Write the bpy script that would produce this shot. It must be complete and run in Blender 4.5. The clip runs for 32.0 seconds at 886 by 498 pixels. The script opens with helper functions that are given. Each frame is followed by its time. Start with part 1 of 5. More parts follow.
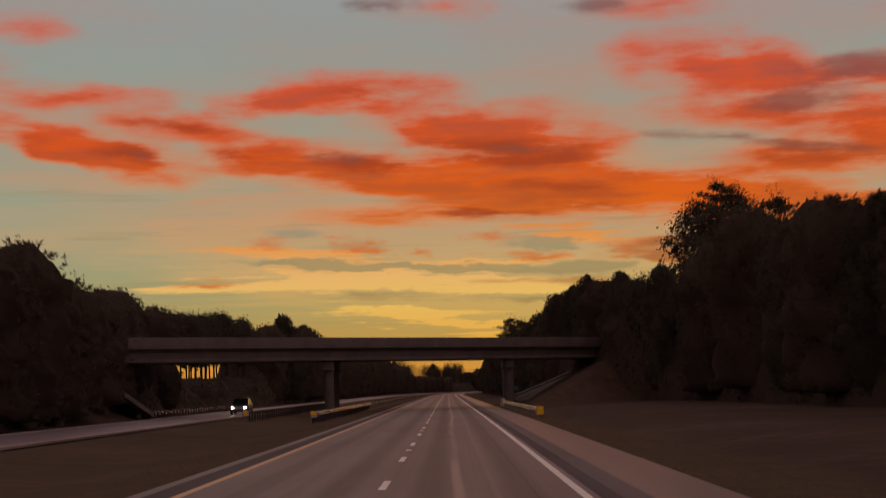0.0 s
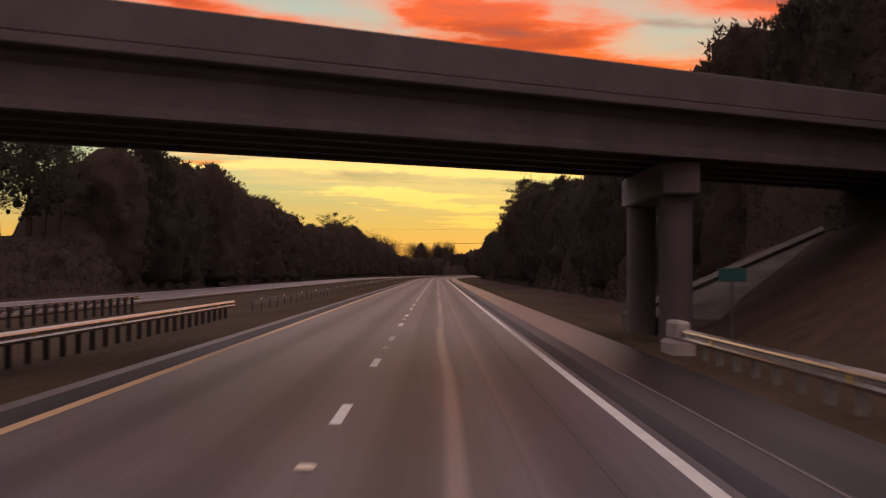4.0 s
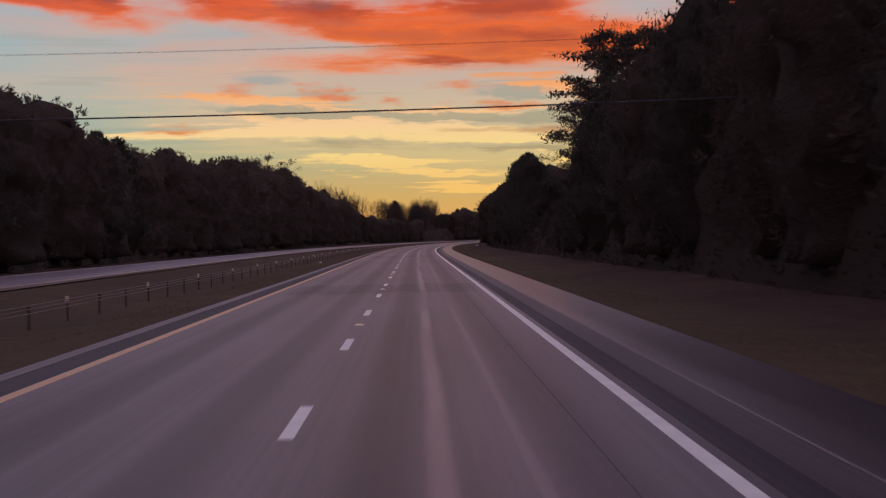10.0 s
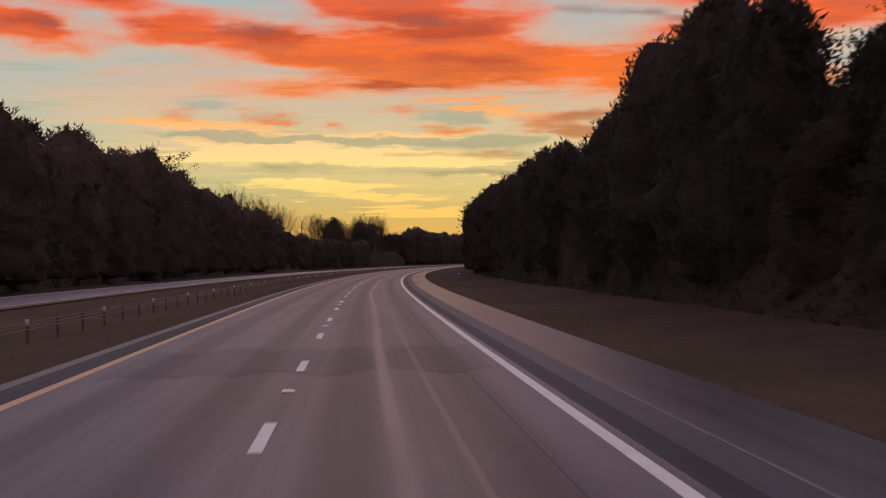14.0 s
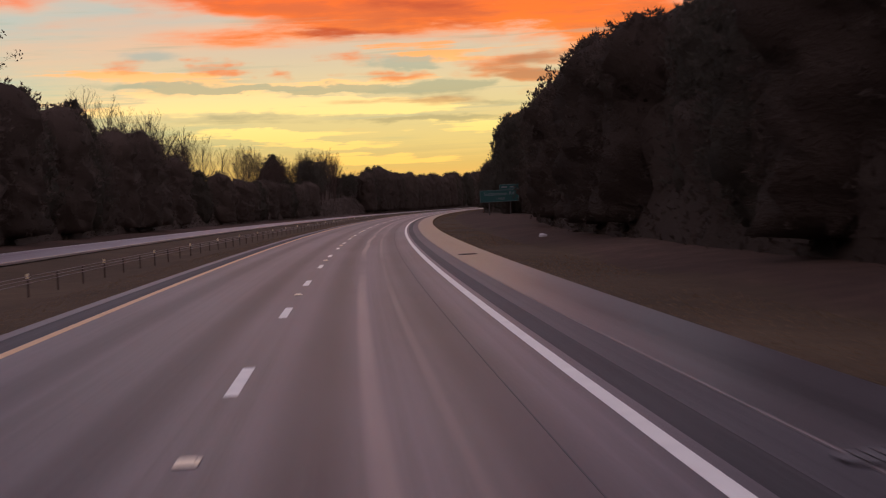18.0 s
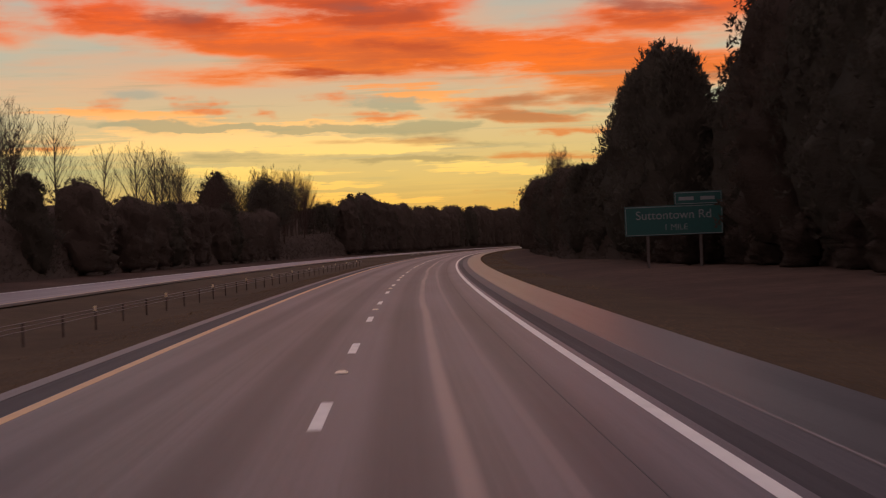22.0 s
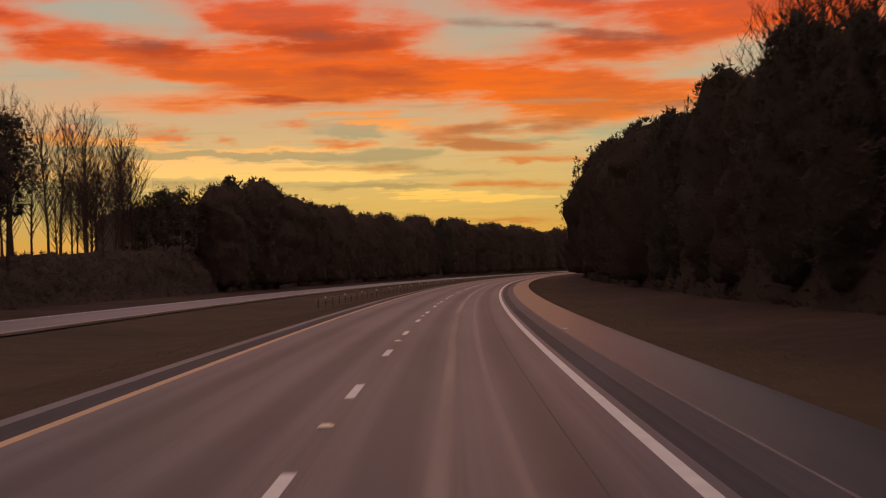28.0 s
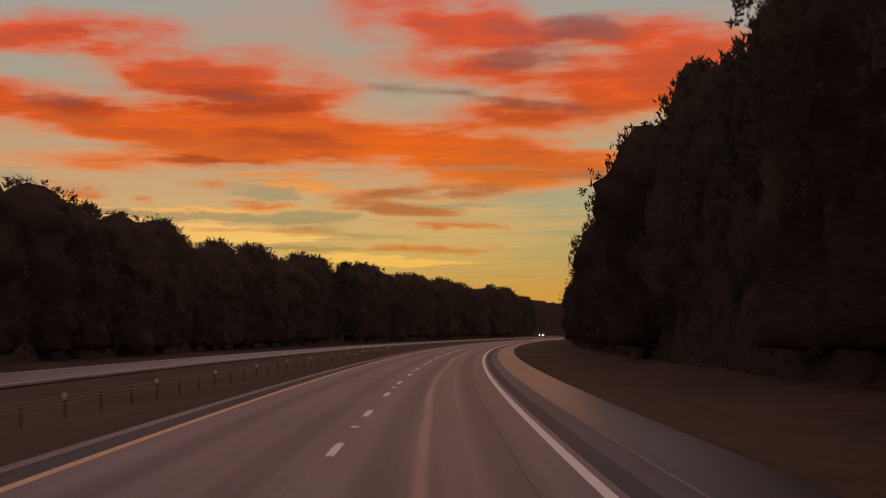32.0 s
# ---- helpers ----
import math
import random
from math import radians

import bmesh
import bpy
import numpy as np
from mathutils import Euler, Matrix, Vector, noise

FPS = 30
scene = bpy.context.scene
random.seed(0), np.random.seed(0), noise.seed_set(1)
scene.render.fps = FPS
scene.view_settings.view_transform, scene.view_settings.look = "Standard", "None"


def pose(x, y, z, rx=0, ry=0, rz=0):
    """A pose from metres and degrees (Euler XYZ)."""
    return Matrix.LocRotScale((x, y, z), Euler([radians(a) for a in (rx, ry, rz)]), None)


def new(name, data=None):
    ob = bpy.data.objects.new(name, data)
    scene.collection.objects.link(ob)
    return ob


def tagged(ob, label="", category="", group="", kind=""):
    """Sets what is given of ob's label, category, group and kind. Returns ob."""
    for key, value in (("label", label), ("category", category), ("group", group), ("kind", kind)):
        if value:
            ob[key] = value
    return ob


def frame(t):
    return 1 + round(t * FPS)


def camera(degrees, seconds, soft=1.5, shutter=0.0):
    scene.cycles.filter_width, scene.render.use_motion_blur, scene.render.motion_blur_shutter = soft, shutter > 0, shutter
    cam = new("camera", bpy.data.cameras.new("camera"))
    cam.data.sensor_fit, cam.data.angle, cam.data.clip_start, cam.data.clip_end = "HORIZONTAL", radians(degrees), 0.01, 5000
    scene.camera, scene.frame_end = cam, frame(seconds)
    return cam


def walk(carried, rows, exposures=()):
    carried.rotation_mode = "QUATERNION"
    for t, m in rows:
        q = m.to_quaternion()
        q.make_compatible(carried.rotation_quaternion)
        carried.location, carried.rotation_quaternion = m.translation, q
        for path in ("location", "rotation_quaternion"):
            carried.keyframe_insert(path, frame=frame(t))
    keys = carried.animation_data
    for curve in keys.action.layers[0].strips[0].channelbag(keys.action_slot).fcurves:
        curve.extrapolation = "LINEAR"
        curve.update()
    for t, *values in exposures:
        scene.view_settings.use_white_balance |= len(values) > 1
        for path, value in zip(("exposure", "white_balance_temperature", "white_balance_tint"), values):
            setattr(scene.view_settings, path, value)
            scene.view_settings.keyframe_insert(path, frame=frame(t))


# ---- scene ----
# ---- camera and its drive along the carriageway ----
cam = camera(31.59, 32.0, soft=1.1, shutter=0.35)
ROWS = [
    (0, 1.478, 0.091, 1.952, 95.125, 1.577, 0.851),
    (0.5, 1.302, 16.724, 1.952, 93.013, 1.384, 1.013),
    (1, 1.111, 33.357, 1.952, 92.073, 1.039, 1.177),
    (1.5, 0.852, 49.994, 1.952, 91.563, 0.658, 1.142),
    (2, 0.581, 66.63, 1.952, 91.276, 0.246, 1.072),
    (2.5, 0.433, 83.271, 1.952, 91.119, 0.217, 1.058),
    (3, 0.275, 99.911, 1.952, 91.223, -0.048, 0.783),
    (3.5, 0.044, 116.563, 1.952, 90.672, -0.343, 0.529),
    (4.5, -0.222, 149.918, 1.952, 91.195, 0.141, 0.326),
    (5.5, -0.497, 183.274, 1.952, 91.717, 0.625, 0.123),
    (6, -0.633, 199.951, 1.952, 91.866, 0.822, 0.037),
    (6.5, -0.852, 216.582, 1.952, 91.7, 0.93, -0.068),
    (7, -1.068, 233.214, 1.952, 91.355, 0.592, -0.186),
    (7.5, -1.246, 249.848, 1.952, 91.046, 0.856, -0.194),
    (8, -1.42, 266.483, 1.952, 90.755, 0.805, -0.268),
    (8.5, -1.622, 283.11, 1.952, 90.64, 0.788, -0.225),
    (9, -1.821, 299.737, 1.952, 90.455, 0.825, -0.248),
    (9.5, -2.157, 316.395, 1.952, 90.089, 1.013, -0.293),
    (10, -2.491, 333.053, 1.952, 89.565, 1.156, -0.309),
    (10.5, -2.892, 349.66, 1.952, 89.231, 1.099, -0.446),
    (11, -3.295, 366.266, 1.952, 88.957, 1.051, -0.393),
    (11.5, -3.55, 382.877, 1.952, 89.313, 1.756, -0.491),
    (12, -3.808, 399.488, 1.952, 89.591, 1.986, -0.945),
    (12.5, -3.959, 416.187, 1.952, 89.615, 1.599, -1.548),
    (13, -4.115, 432.887, 1.952, 90.177, 1.162, -1.897),
    (13.5, -4.205, 449.527, 1.952, 90.622, 1.007, -2.264),
    (14.5, -4.368, 482.808, 1.952, 90.07, 1.667, -2.497),
    (15.5, -4.464, 516.085, 1.952, 89.517, 2.327, -2.731),
    (16, -4.467, 532.723, 1.952, 89.039, 2.226, -2.935),
    (16.5, -4.565, 549.457, 1.952, 88.653, 2.381, -3.064),
    (17, -4.608, 566.191, 1.952, 88.51, 2.266, -3.288),
    (17.5, -4.664, 582.895, 1.952, 88.319, 2.717, -3.753),
    (18, -4.646, 599.599, 1.952, 88.384, 2.834, -4.169),
    (18.5, -4.595, 616.304, 1.952, 88.932, 2.68, -4.461),
    (19, -4.461, 633.009, 1.952, 89.305, 2.279, -4.678),
    (19.5, -4.102, 649.711, 1.952, 89.163, 2.289, -4.887),
    (20, -3.651, 666.411, 1.952, 89.292, 2.784, -4.972),
    (20.5, -3.108, 683.214, 1.952, 89.406, 2.709, -5.038),
    (21, -2.474, 700.014, 1.952, 89.509, 2.274, -4.701),
    (21.5, -1.769, 716.81, 1.952, 89.649, 2.38, -4.612),
    (22, -0.977, 733.602, 1.952, 89.848, 2.285, -4.78),
    (22.5, -0.078, 750.357, 1.952, 89.627, 2.578, -4.815),
    (23, 0.904, 767.107, 1.952, 89.556, 2.445, -4.667),
    (23.5, 1.96, 783.731, 1.952, 89.623, 2.455, -4.664),
    (24, 3.094, 800.35, 1.952, 89.837, 2.321, -4.946),
    (24.5, 4.397, 816.93, 1.952, 89.906, 2.374, -5.129),
    (25, 5.775, 833.503, 1.952, 90.665, 2.007, -4.915),
    (25.5, 7.215, 849.994, 1.952, 90.895, 2.16, -4.93),
    (26.5, 10.322, 882.954, 1.952, 90.762, 2.338, -5.457),
    (27.5, 13.733, 915.882, 1.952, 90.63, 2.515, -5.984),
    (28, 15.557, 932.332, 1.952, 90.808, 2.136, -6.216),
    (28.5, 17.321, 948.905, 1.952, 91.273, 2.763, -6.233),
    (29, 19.168, 965.47, 1.952, 91.669, 2.652, -5.907),
    (29.5, 21.171, 982.043, 1.952, 91.693, 2.386, -5.755),
    (30, 23.259, 998.606, 1.952, 91.213, 2.012, -6.125),
    (30.5, 25.514, 1015.11, 1.952, 91.193, 1.726, -6.785),
    (31, 27.858, 1031.59, 1.952, 91.33, 1.337, -7.869),
    (31.5, 30.208, 1048.02, 1.952, 92.245, 1.546, -8.66),
    (32, 32.648, 1064.43, 1.952, 93.094, 0.971, -9.335),
]
EXPOSURES = [(0, -0.45, 7100, 20), (1, -0.5, 7200, 21), (3, -0.25, 6900, 18), (3.5, 0.15, 6400, 12), (4.6, 0.6, 6200, 10), (5.5, 1.05, 6200, 10), (6, 0.48, 6250, 3),
             (7, -0.02, 6600, 14), (8, -0.05, 5400, 20), (10, -0.02, 5100, 25), (11.5, 0.2, 5300, 17), (13, 0.24, 5350, 13), (16, -0.02, 5500, 18), (18, 0.38, 5350, 13),
             (20, 0.3, 6000, 13), (22, 0.14, 6100, 16), (23, 0.1, 5850, 17), (24, 0.08, 6600, 23), (25.5, 0.02, 6900, 22), (28, -0.05, 7000, 20), (30, -0.12, 7200, 23), (31, -0.12, 7200, 22), (32, -0.28, 7200, 22)]
walk(cam, [(r[0], pose(*r[1:])) for r in ROWS], EXPOSURES)


# ---- the line of the road: heading and place along the lane line ----
BEND = [1.025, 0.737, 0.449, 0.16, -0.11, -0.135, 0.071, 0.209, -0.844, -2.555, -3.343, -3.048,
        -2.754, -2.767, -3.0, -3.237, -3.479, -3.654, -3.829, -4.0, -4.18, -4.2, -3.0, 0.0]
_S = np.arange(-2600.0, 4400.0, 2.0)
_k = np.interp(_S, np.arange(-100.0, 1700.0, 75.0), np.array(BEND) * 1e-4)
_k[_S < -160] = 0.0
_h = np.concatenate([[0.0], np.cumsum((_k[1:] + _k[:-1]))])
_h += 0.0073736 - np.interp(0.0, _S, _h)
_m = (_h[1:] + _h[:-1]) / 2
_x = np.concatenate([[0.0], np.cumsum(-np.sin(_m) * 2.0)])
_y = np.concatenate([[0.0], np.cumsum(np.cos(_m) * 2.0)])
_x -= np.interp(0.0, _S, _x)
_y -= np.interp(0.0, _S, _y)


def along(s, lat):
    """World x, y at s metres along the lane line and lat metres to its right; works on arrays."""
    a = np.interp(s, _S, _h)
    return np.interp(s, _S, _x) + np.cos(a) * lat, np.interp(s, _S, _y) + np.sin(a) * lat


def heading(s):
    return float(np.interp(s, _S, _h))


def spot(s, lat, z=0.0, turn=0.0):
    x, y = along(s, lat)
    return pose(float(x), float(y), z, 0, 0, math.degrees(heading(s)) + turn)


# ---- sky ----
def lin(r, g, b):
    return tuple((c / 255 / 12.92 if c <= 10 else ((c / 255 + 0.055) / 1.055) ** 2.4) for c in (r, g, b)) + (1.0,)


class Nodes:
    """Small helper to write node trees as expressions."""

    def __init__(self, tree):
        self.tree = tree
        tree.nodes.clear()

    def add(self, kind, ins=(), **props):
        n = self.tree.nodes.new(kind)
        for k, v in props.items():
            if k == "operation":
                n.operation = v
            elif k == "blend_type":
                n.blend_type = v
            elif k == "data_type":
                n.data_type = v
            elif k == "gradient_type":
                n.gradient_type = v
            elif k == "vector_type":
                n.vector_type = v
            elif k == "noise_dimensions":
                n.noise_dimensions = v
            elif k == "uv_map":
                n.uv_map = v
            elif k == "use_clamp":
                n.use_clamp = v
            elif k == "feature":
                n.feature = v
            elif k == "wave_type":
                n.wave_type = v
            elif k == "interpolation_type":
                n.interpolation_type = v
        for key, v in (ins.items() if isinstance(ins, dict) else enumerate(ins)):
            if v is None:
                continue
            if isinstance(v, bpy.types.NodeSocket):
                self.tree.links.new(v, n.inputs[key])
            else:
                n.inputs[key].default_value = v
        return n

    def math(self, op, a, b=None, c=None, clamp=False):
        return self.add("ShaderNodeMath", (a, b, c), operation=op, use_clamp=clamp).outputs[0]

    def mix(self, f, a, b, blend="MIX"):
        n = self.add("ShaderNodeMix", {"Factor": f}, data_type="RGBA", blend_type=blend)
        for key, v in ((6, a), (7, b)):
            if isinstance(v, bpy.types.NodeSocket):
                self.tree.links.new(v, n.inputs[key])
            else:
                n.inputs[key].default_value = v
        return n.outputs[2]

    def ramp(self, f, stops):
        n = self.add("ShaderNodeValToRGB", (f,))
        e = n.color_ramp.elements
        while len(e) < len(stops):
            e.new(0.5)
        for el, (p, c) in zip(e, stops):
            el.position, el.color = p, c if not isinstance(c, (int, float)) else (c, c, c, 1)
        return n.outputs[0]

    def smooth(self, v, lo, hi):
        return self.add("ShaderNodeMapRange", (v, lo, hi, 0.0, 1.0), interpolation_type="SMOOTHSTEP").outputs[0]

    def noise(self, vec, scale, detail=4.0, rough=0.55, distort=0.0):
        return self.add("ShaderNodeTexNoise", {"Vector": vec, "Scale": scale, "Detail": detail, "Roughness": rough, "Distortion": distort}).outputs["Fac"]


world = bpy.data.worlds.new("world")
scene.world = world
world.use_nodes = True
N = Nodes(world.node_tree)
co = N.add("ShaderNodeTexCoord").outputs["Generated"]
xyz = N.add("ShaderNodeSeparateXYZ", (co,)).outputs
bear = N.math("MULTIPLY", N.math("ARCTAN2", xyz[0], xyz[1]), 57.2958)
elev = N.math("MULTIPLY", N.math("ARCSINE", xyz[2]), 57.2958)
plane = N.add("ShaderNodeCombineXYZ", (bear, elev, 0.0)).outputs[0]
# streaks lie flatter and closer together towards the horizon
depth = N.math("MULTIPLY", N.math("LOGARITHM", N.math("ADD", N.math("MAXIMUM", elev, 0.0), 1.6), 2.71828), 6.0)


def layer(fu, fv, shift=0.0):
    return N.add("ShaderNodeCombineXYZ", (N.math("MULTIPLY", bear, fu), N.math("MULTIPLY", depth, fv), shift)).outputs[0]


def drift(vec, amount):
    c = N.add("ShaderNodeTexNoise", {"Vector": vec, "Scale": 1.0, "Detail": 3.0, "Roughness": 0.55}).outputs["Color"]
    c = N.add("ShaderNodeVectorMath", (c, (0.5, 0.5, 0.5)), operation="SUBTRACT").outputs[0]
    return N.add("ShaderNodeVectorMath", (c, amount), operation="MULTIPLY").outputs[0]


warped = N.add("ShaderNodeVectorMath", (plane, drift(layer(0.35, 1.1), (3.6, 0.55, 0.0))), operation="ADD").outputs[0]
ruffled = N.add("ShaderNodeVectorMath", (warped, drift(layer(0.9, 2.4, 5.0), (2.6, 0.5, 0.0))), operation="ADD").outputs[0]
streak = N.noise(layer(0.2, 1.2), 1.0, 4.0, 0.55)
billow = N.noise(layer(0.42, 1.6, 3.0), 1.0, 6.0, 0.6)
wisp = N.noise(layer(0.06, 0.8, 7.0), 1.0, 5.0, 0.55)


def banks(rows, where=None):
    """The summed cover of cloud banks: bearing, elevation, half length, half height, lean in degrees and weight."""
    total = None
    for cu, cv, ca, cb, lean, weight in rows:
        mp = N.add("ShaderNodeMapping", {"Vector": where or warped, "Location": (cu, cv, 0), "Rotation": (0, 0, radians(lean)), "Scale": (ca * 1.9, cb * 2.1, 1)}, vector_type="TEXTURE").outputs[0]
        g = N.add("ShaderNodeTexGradient", {"Vector": mp}, gradient_type="SPHERICAL").outputs["Fac"]
        total = N.math("MULTIPLY", g, weight) if total is None else N.math("MULTIPLY_ADD", g, weight, total)
    return total


# high red banks
red = banks([
    (-3.3, 10.9, 2.4, 0.5, 0, 1.0), (-1.1, 9.6, 2.2, 0.45, -11, 0.9), (-7.0, 10.5, 1.7, 0.35, 0, 0.8), (2.6, 8.9, 2.6, 0.9, 0, 1.0),
    (4.6, 7.1, 4.6, 0.7, -3, 1.0), (1.0, 7.6, 3.2, 0.6, -3, 0.8), (-7.7, 8.7, 1.5, 0.5, 0, 0.9), (-4.3, 8.2, 2.5, 0.6, -2, 1.0),
    (-15.3, 9.3, 2.0, 0.35, -12, 0.9), (-13.4, 8.9, 1.6, 0.4, -12, 0.9), (-11.5, 8.4, 1.4, 0.5, -9, 1.0), (-15.5, 13.2, 1.3, 0.35, 0, 0.7)])
red = N.math("ADD", red, banks([
    (-13.8, 10.8, 2.5, 0.3, 0, 0.6), (-10.5, 9.8, 1.9, 0.33, -4, 0.8), (9.3, 11.5, 2.5, 0.75, -6, 1.0), (12.0, 10.9, 2.0, 0.4, -3, 0.8),
    (11.4, 9.6, 3.0, 0.45, -4, 0.9), (12.9, 7.9, 2.6, 0.5, -5, 0.9), (8.8, 6.9, 2.4, 0.5, -2, 0.8), (16.8, 10.6, 2.6, 0.6, 0, 0.9),
    (12.0, 6.3, 3.2, 0.45, -2, 1.0), (11.0, 5.5, 3.0, 0.35, 0, 0.7), (16.5, 8.6, 3.0, 0.5, 0, 0.8), (-0.6, 13.9, 1.8, 0.35, 0, 0.7)]))
red = N.math("ADD", red, banks([
    (7.2, 13.7, 1.8, 0.35, 0, 0.6), (20.5, 9.0, 4.0, 0.9, -4, 0.9), (24.0, 13.0, 5.0, 1.0, 0, 0.8), (-22.0, 11.0, 5.0, 0.8, 0, 0.7),
    (19.0, 6.0, 3.0, 0.5, 0, 0.9), (0.0, 18.0, 6.0, 1.0, -3, 0.7), (12.0, 19.0, 6.0, 1.0, 2, 0.7), (-13.0, 18.5, 6.0, 1.0, 4, 0.7),
    (5.0, 24.0, 9.0, 1.4, 2, 0.7), (-12.0, 27.0, 9.0, 1.5, -3, 0.7), (15.0, 30.0, 9.0, 1.5, 3, 0.7), (-1.7, 6.4, 3.0, 0.3, 0, 0.75)]))
# low gilded bars
gold = banks([
    (-4.5, 4.93, 3.9, 0.19, -5, 0.9), (1.7, 4.56, 2.3, 0.17, 2, 0.9), (-4.5, 4.31, 1.2, 0.19, 2, 0.9), (1.0, 3.85, 2.9, 0.22, -2, 1.4), (-10.3, 3.87, 2.5, 0.23, 1, 0.8), (-1.7, 2.79, 2.1, 0.12, -10, 0.9),
    (-0.5, 2.39, 2.3, 0.1, -2, 1.0), (-3.8, 2.37, 1.2, 0.08, -4, 0.7), (3.8, 5.66, 2.5, 0.25, -2, 0.8), (-5.2, 4.3, 2.1, 0.33, -2, 0.9), (-2.3, 2.86, 2.5, 0.17, -2, 0.7), (1.3, 1.77, 2.3, 0.14, -2, 1.0),
    (8.3, 2.61, 2.5, 0.12, -2, 0.7), (1.7, 3.63, 2.3, 0.25, -2, 1.0), (5.8, 2.81, 1.9, 0.17, -2, 0.9)], ruffled)
# small glowing puffs, slate bars low over the horizon, darker hearts of the red banks, and the broad peach haze under them
puff = banks([
    (-3.8, 5.34, 0.8, 0.23, -1, 1.1), (-7.3, 5.42, 0.8, 0.17, 0, 0.8), (-1.5, 5.05, 0.7, 0.17, -5, 0.9), (-9.1, 4.03, 1.4, 0.14, 2, 0.8),
    (1.1, 5.52, 1.0, 0.17, -4, 0.9), (2.4, 4.78, 1.2, 0.15, -4, 1.0), (6.9, 5.1, 1.4, 0.29, -6, 0.9), (8.0, 4.48, 2.1, 0.19, -5, 1.2),
    (9.6, 3.92, 1.7, 0.12, -2, 0.9), (9.3, 3.07, 1.9, 0.14, -2, 0.9), (8.7, 1.77, 2.1, 0.08, -2, 0.8), (10.0, 5.01, 1.4, 0.17, -6, 0.8)], ruffled)
slate = banks([
    (-5.2, 4.71, 2.7, 0.12, -2, 1.0), (-1.0, 4.47, 3.9, 0.08, -2, 0.8), (-6.3, 5.79, 1.4, 0.19, -1, 0.7), (3.1, 5.37, 1.0, 0.08, -2, 0.7), (4.8, 4.2, 1.0, 0.25, -2, 1.0), (1.6, 4.38, 2.9, 0.13, -2, 0.9),
    (3.4, 3.14, 2.7, 0.1, -2, 1.0), (3.0, 5.13, 1.0, 0.12, -2, 0.8), (10.0, 4.7, 1.9, 0.1, -2, 0.7), (6.7, 3.6, 1.7, 0.1, -2, 0.8), (-5.6, 4.59, 1.1, 0.19, 0, 0.7), (-3.2, 3.5, 2.2, 0.16, -1, 0.6)], ruffled)
heart = banks([
    (-3.6, 8.31, 1.4, 0.25, -3, 1.0), (-11.8, 8.7, 1.0, 0.29, -10, 1.0), (-8.0, 8.68, 1.4, 0.21, -5, 0.7), (1.6, 8.69, 2.3, 0.33, -2, 0.9), (2.4, 8.15, 2.1, 0.21, -2, 0.7), (0.7, 6.45, 1.2, 0.12, -2, 0.8),
    (-3.1, 10.97, 1.9, 0.29, -1, 0.6), (-10.6, 9.77, 1.7, 0.17, -6, 0.7), (-4.1, 6.88, 1.2, 0.12, -1, 0.5), (3.8, 7.27, 3.1, 0.17, -5, 0.6), (-15.4, 9.27, 1.2, 0.17, -5, 0.5), (12.8, 7.94, 2.5, 0.21, -3, 0.6),
    (1.4, 6.25, 1.9, 0.19, -2, 0.7), (4.7, 6.65, 1.9, 0.21, -5, 0.6)])
haze = banks([
    (1.8, 4.9, 8.7, 1.66, -2, 1.0), (6.7, 3.09, 6.8, 1.04, -2, 0.9), (-2.7, 4.68, 7.9, 1.45, -2, 0.9), (8.8, 5.68, 4.6, 1.24, -6, 0.6), (-1.7, 5.83, 8.7, 1.45, -1, 0.6)])
# cold undersides and shreds that the light no longer reaches
grey = banks([
    (12.3, 10.0, 1.6, 0.35, 0, 1.0), (14.3, 11.0, 1.9, 0.4, 0, 1.0), (9.6, 8.75, 2.4, 0.2, -8, 0.75), (-2.9, 14.0, 1.2, 0.35, 0, 0.9), (5.3, 13.8, 1.3, 0.3, 0, 0.8),
    (13.5, 8.3, 1.5, 0.22, -6, 0.9), (8.0, 4.5, 1.9, 0.2, -5, 1.0), (7.2, 5.1, 1.2, 0.22, 0, 0.9), (4.8, 3.8, 1.5, 0.2, -2, 0.7), (1.8, 3.9, 1.8, 0.1, 0, 0.7),
    (-4.2, 8.55, 1.2, 0.2, 0, 0.8), (2.0, 8.6, 2.0, 0.25, 0, 0.6), (10.3, 5.2, 1.8, 0.2, 0, 0.8), (14.5, 5.7, 1.6, 0.2, 0, 0.8), (-11.6, 8.6, 0.8, 0.25, -10, 0.7)])
fibre = N.noise(layer(0.36, 3.4, 11.0), 1.0, 6.0, 0.62)
shred = N.math("ADD", N.math("ADD", N.math("MULTIPLY", streak, 1.7), N.math("MULTIPLY", fibre, 1.7)), N.math("SUBTRACT", N.math("MULTIPLY", billow, 0.7), 1.0))
loose = N.math("ADD", N.math("MULTIPLY", N.math("SUBTRACT", streak, 0.5), 0.75), N.math("MULTIPLY", N.math("SUBTRACT", fibre, 0.5), 0.45))
cover = N.math("ADD", N.math("MULTIPLY", red, shred), loose)
d_red = N.smooth(cover, 0.02, 0.92)
bars = N.noise(layer(0.11, 3.0, 17.0), 1.0, 4.0, 0.6)
torn = N.math("ADD", N.math("MULTIPLY", N.math("SUBTRACT", bars, 0.5), 2.2), N.math("ADD", 0.9, N.math("MULTIPLY", loose, 2.2)))
wavy = N.math("SUBTRACT", bars, 0.5)
d_gold = N.smooth(N.math("ADD", N.math("MULTIPLY", gold, torn), N.math("ADD", N.math("MULTIPLY", wavy, 1.2), N.math("MULTIPLY", loose, 0.5))), 0.22, 0.6)
d_gold = N.math("MULTIPLY", d_gold, N.math("SUBTRACT", 1.0, N.smooth(elev, 5.2, 7.4)))
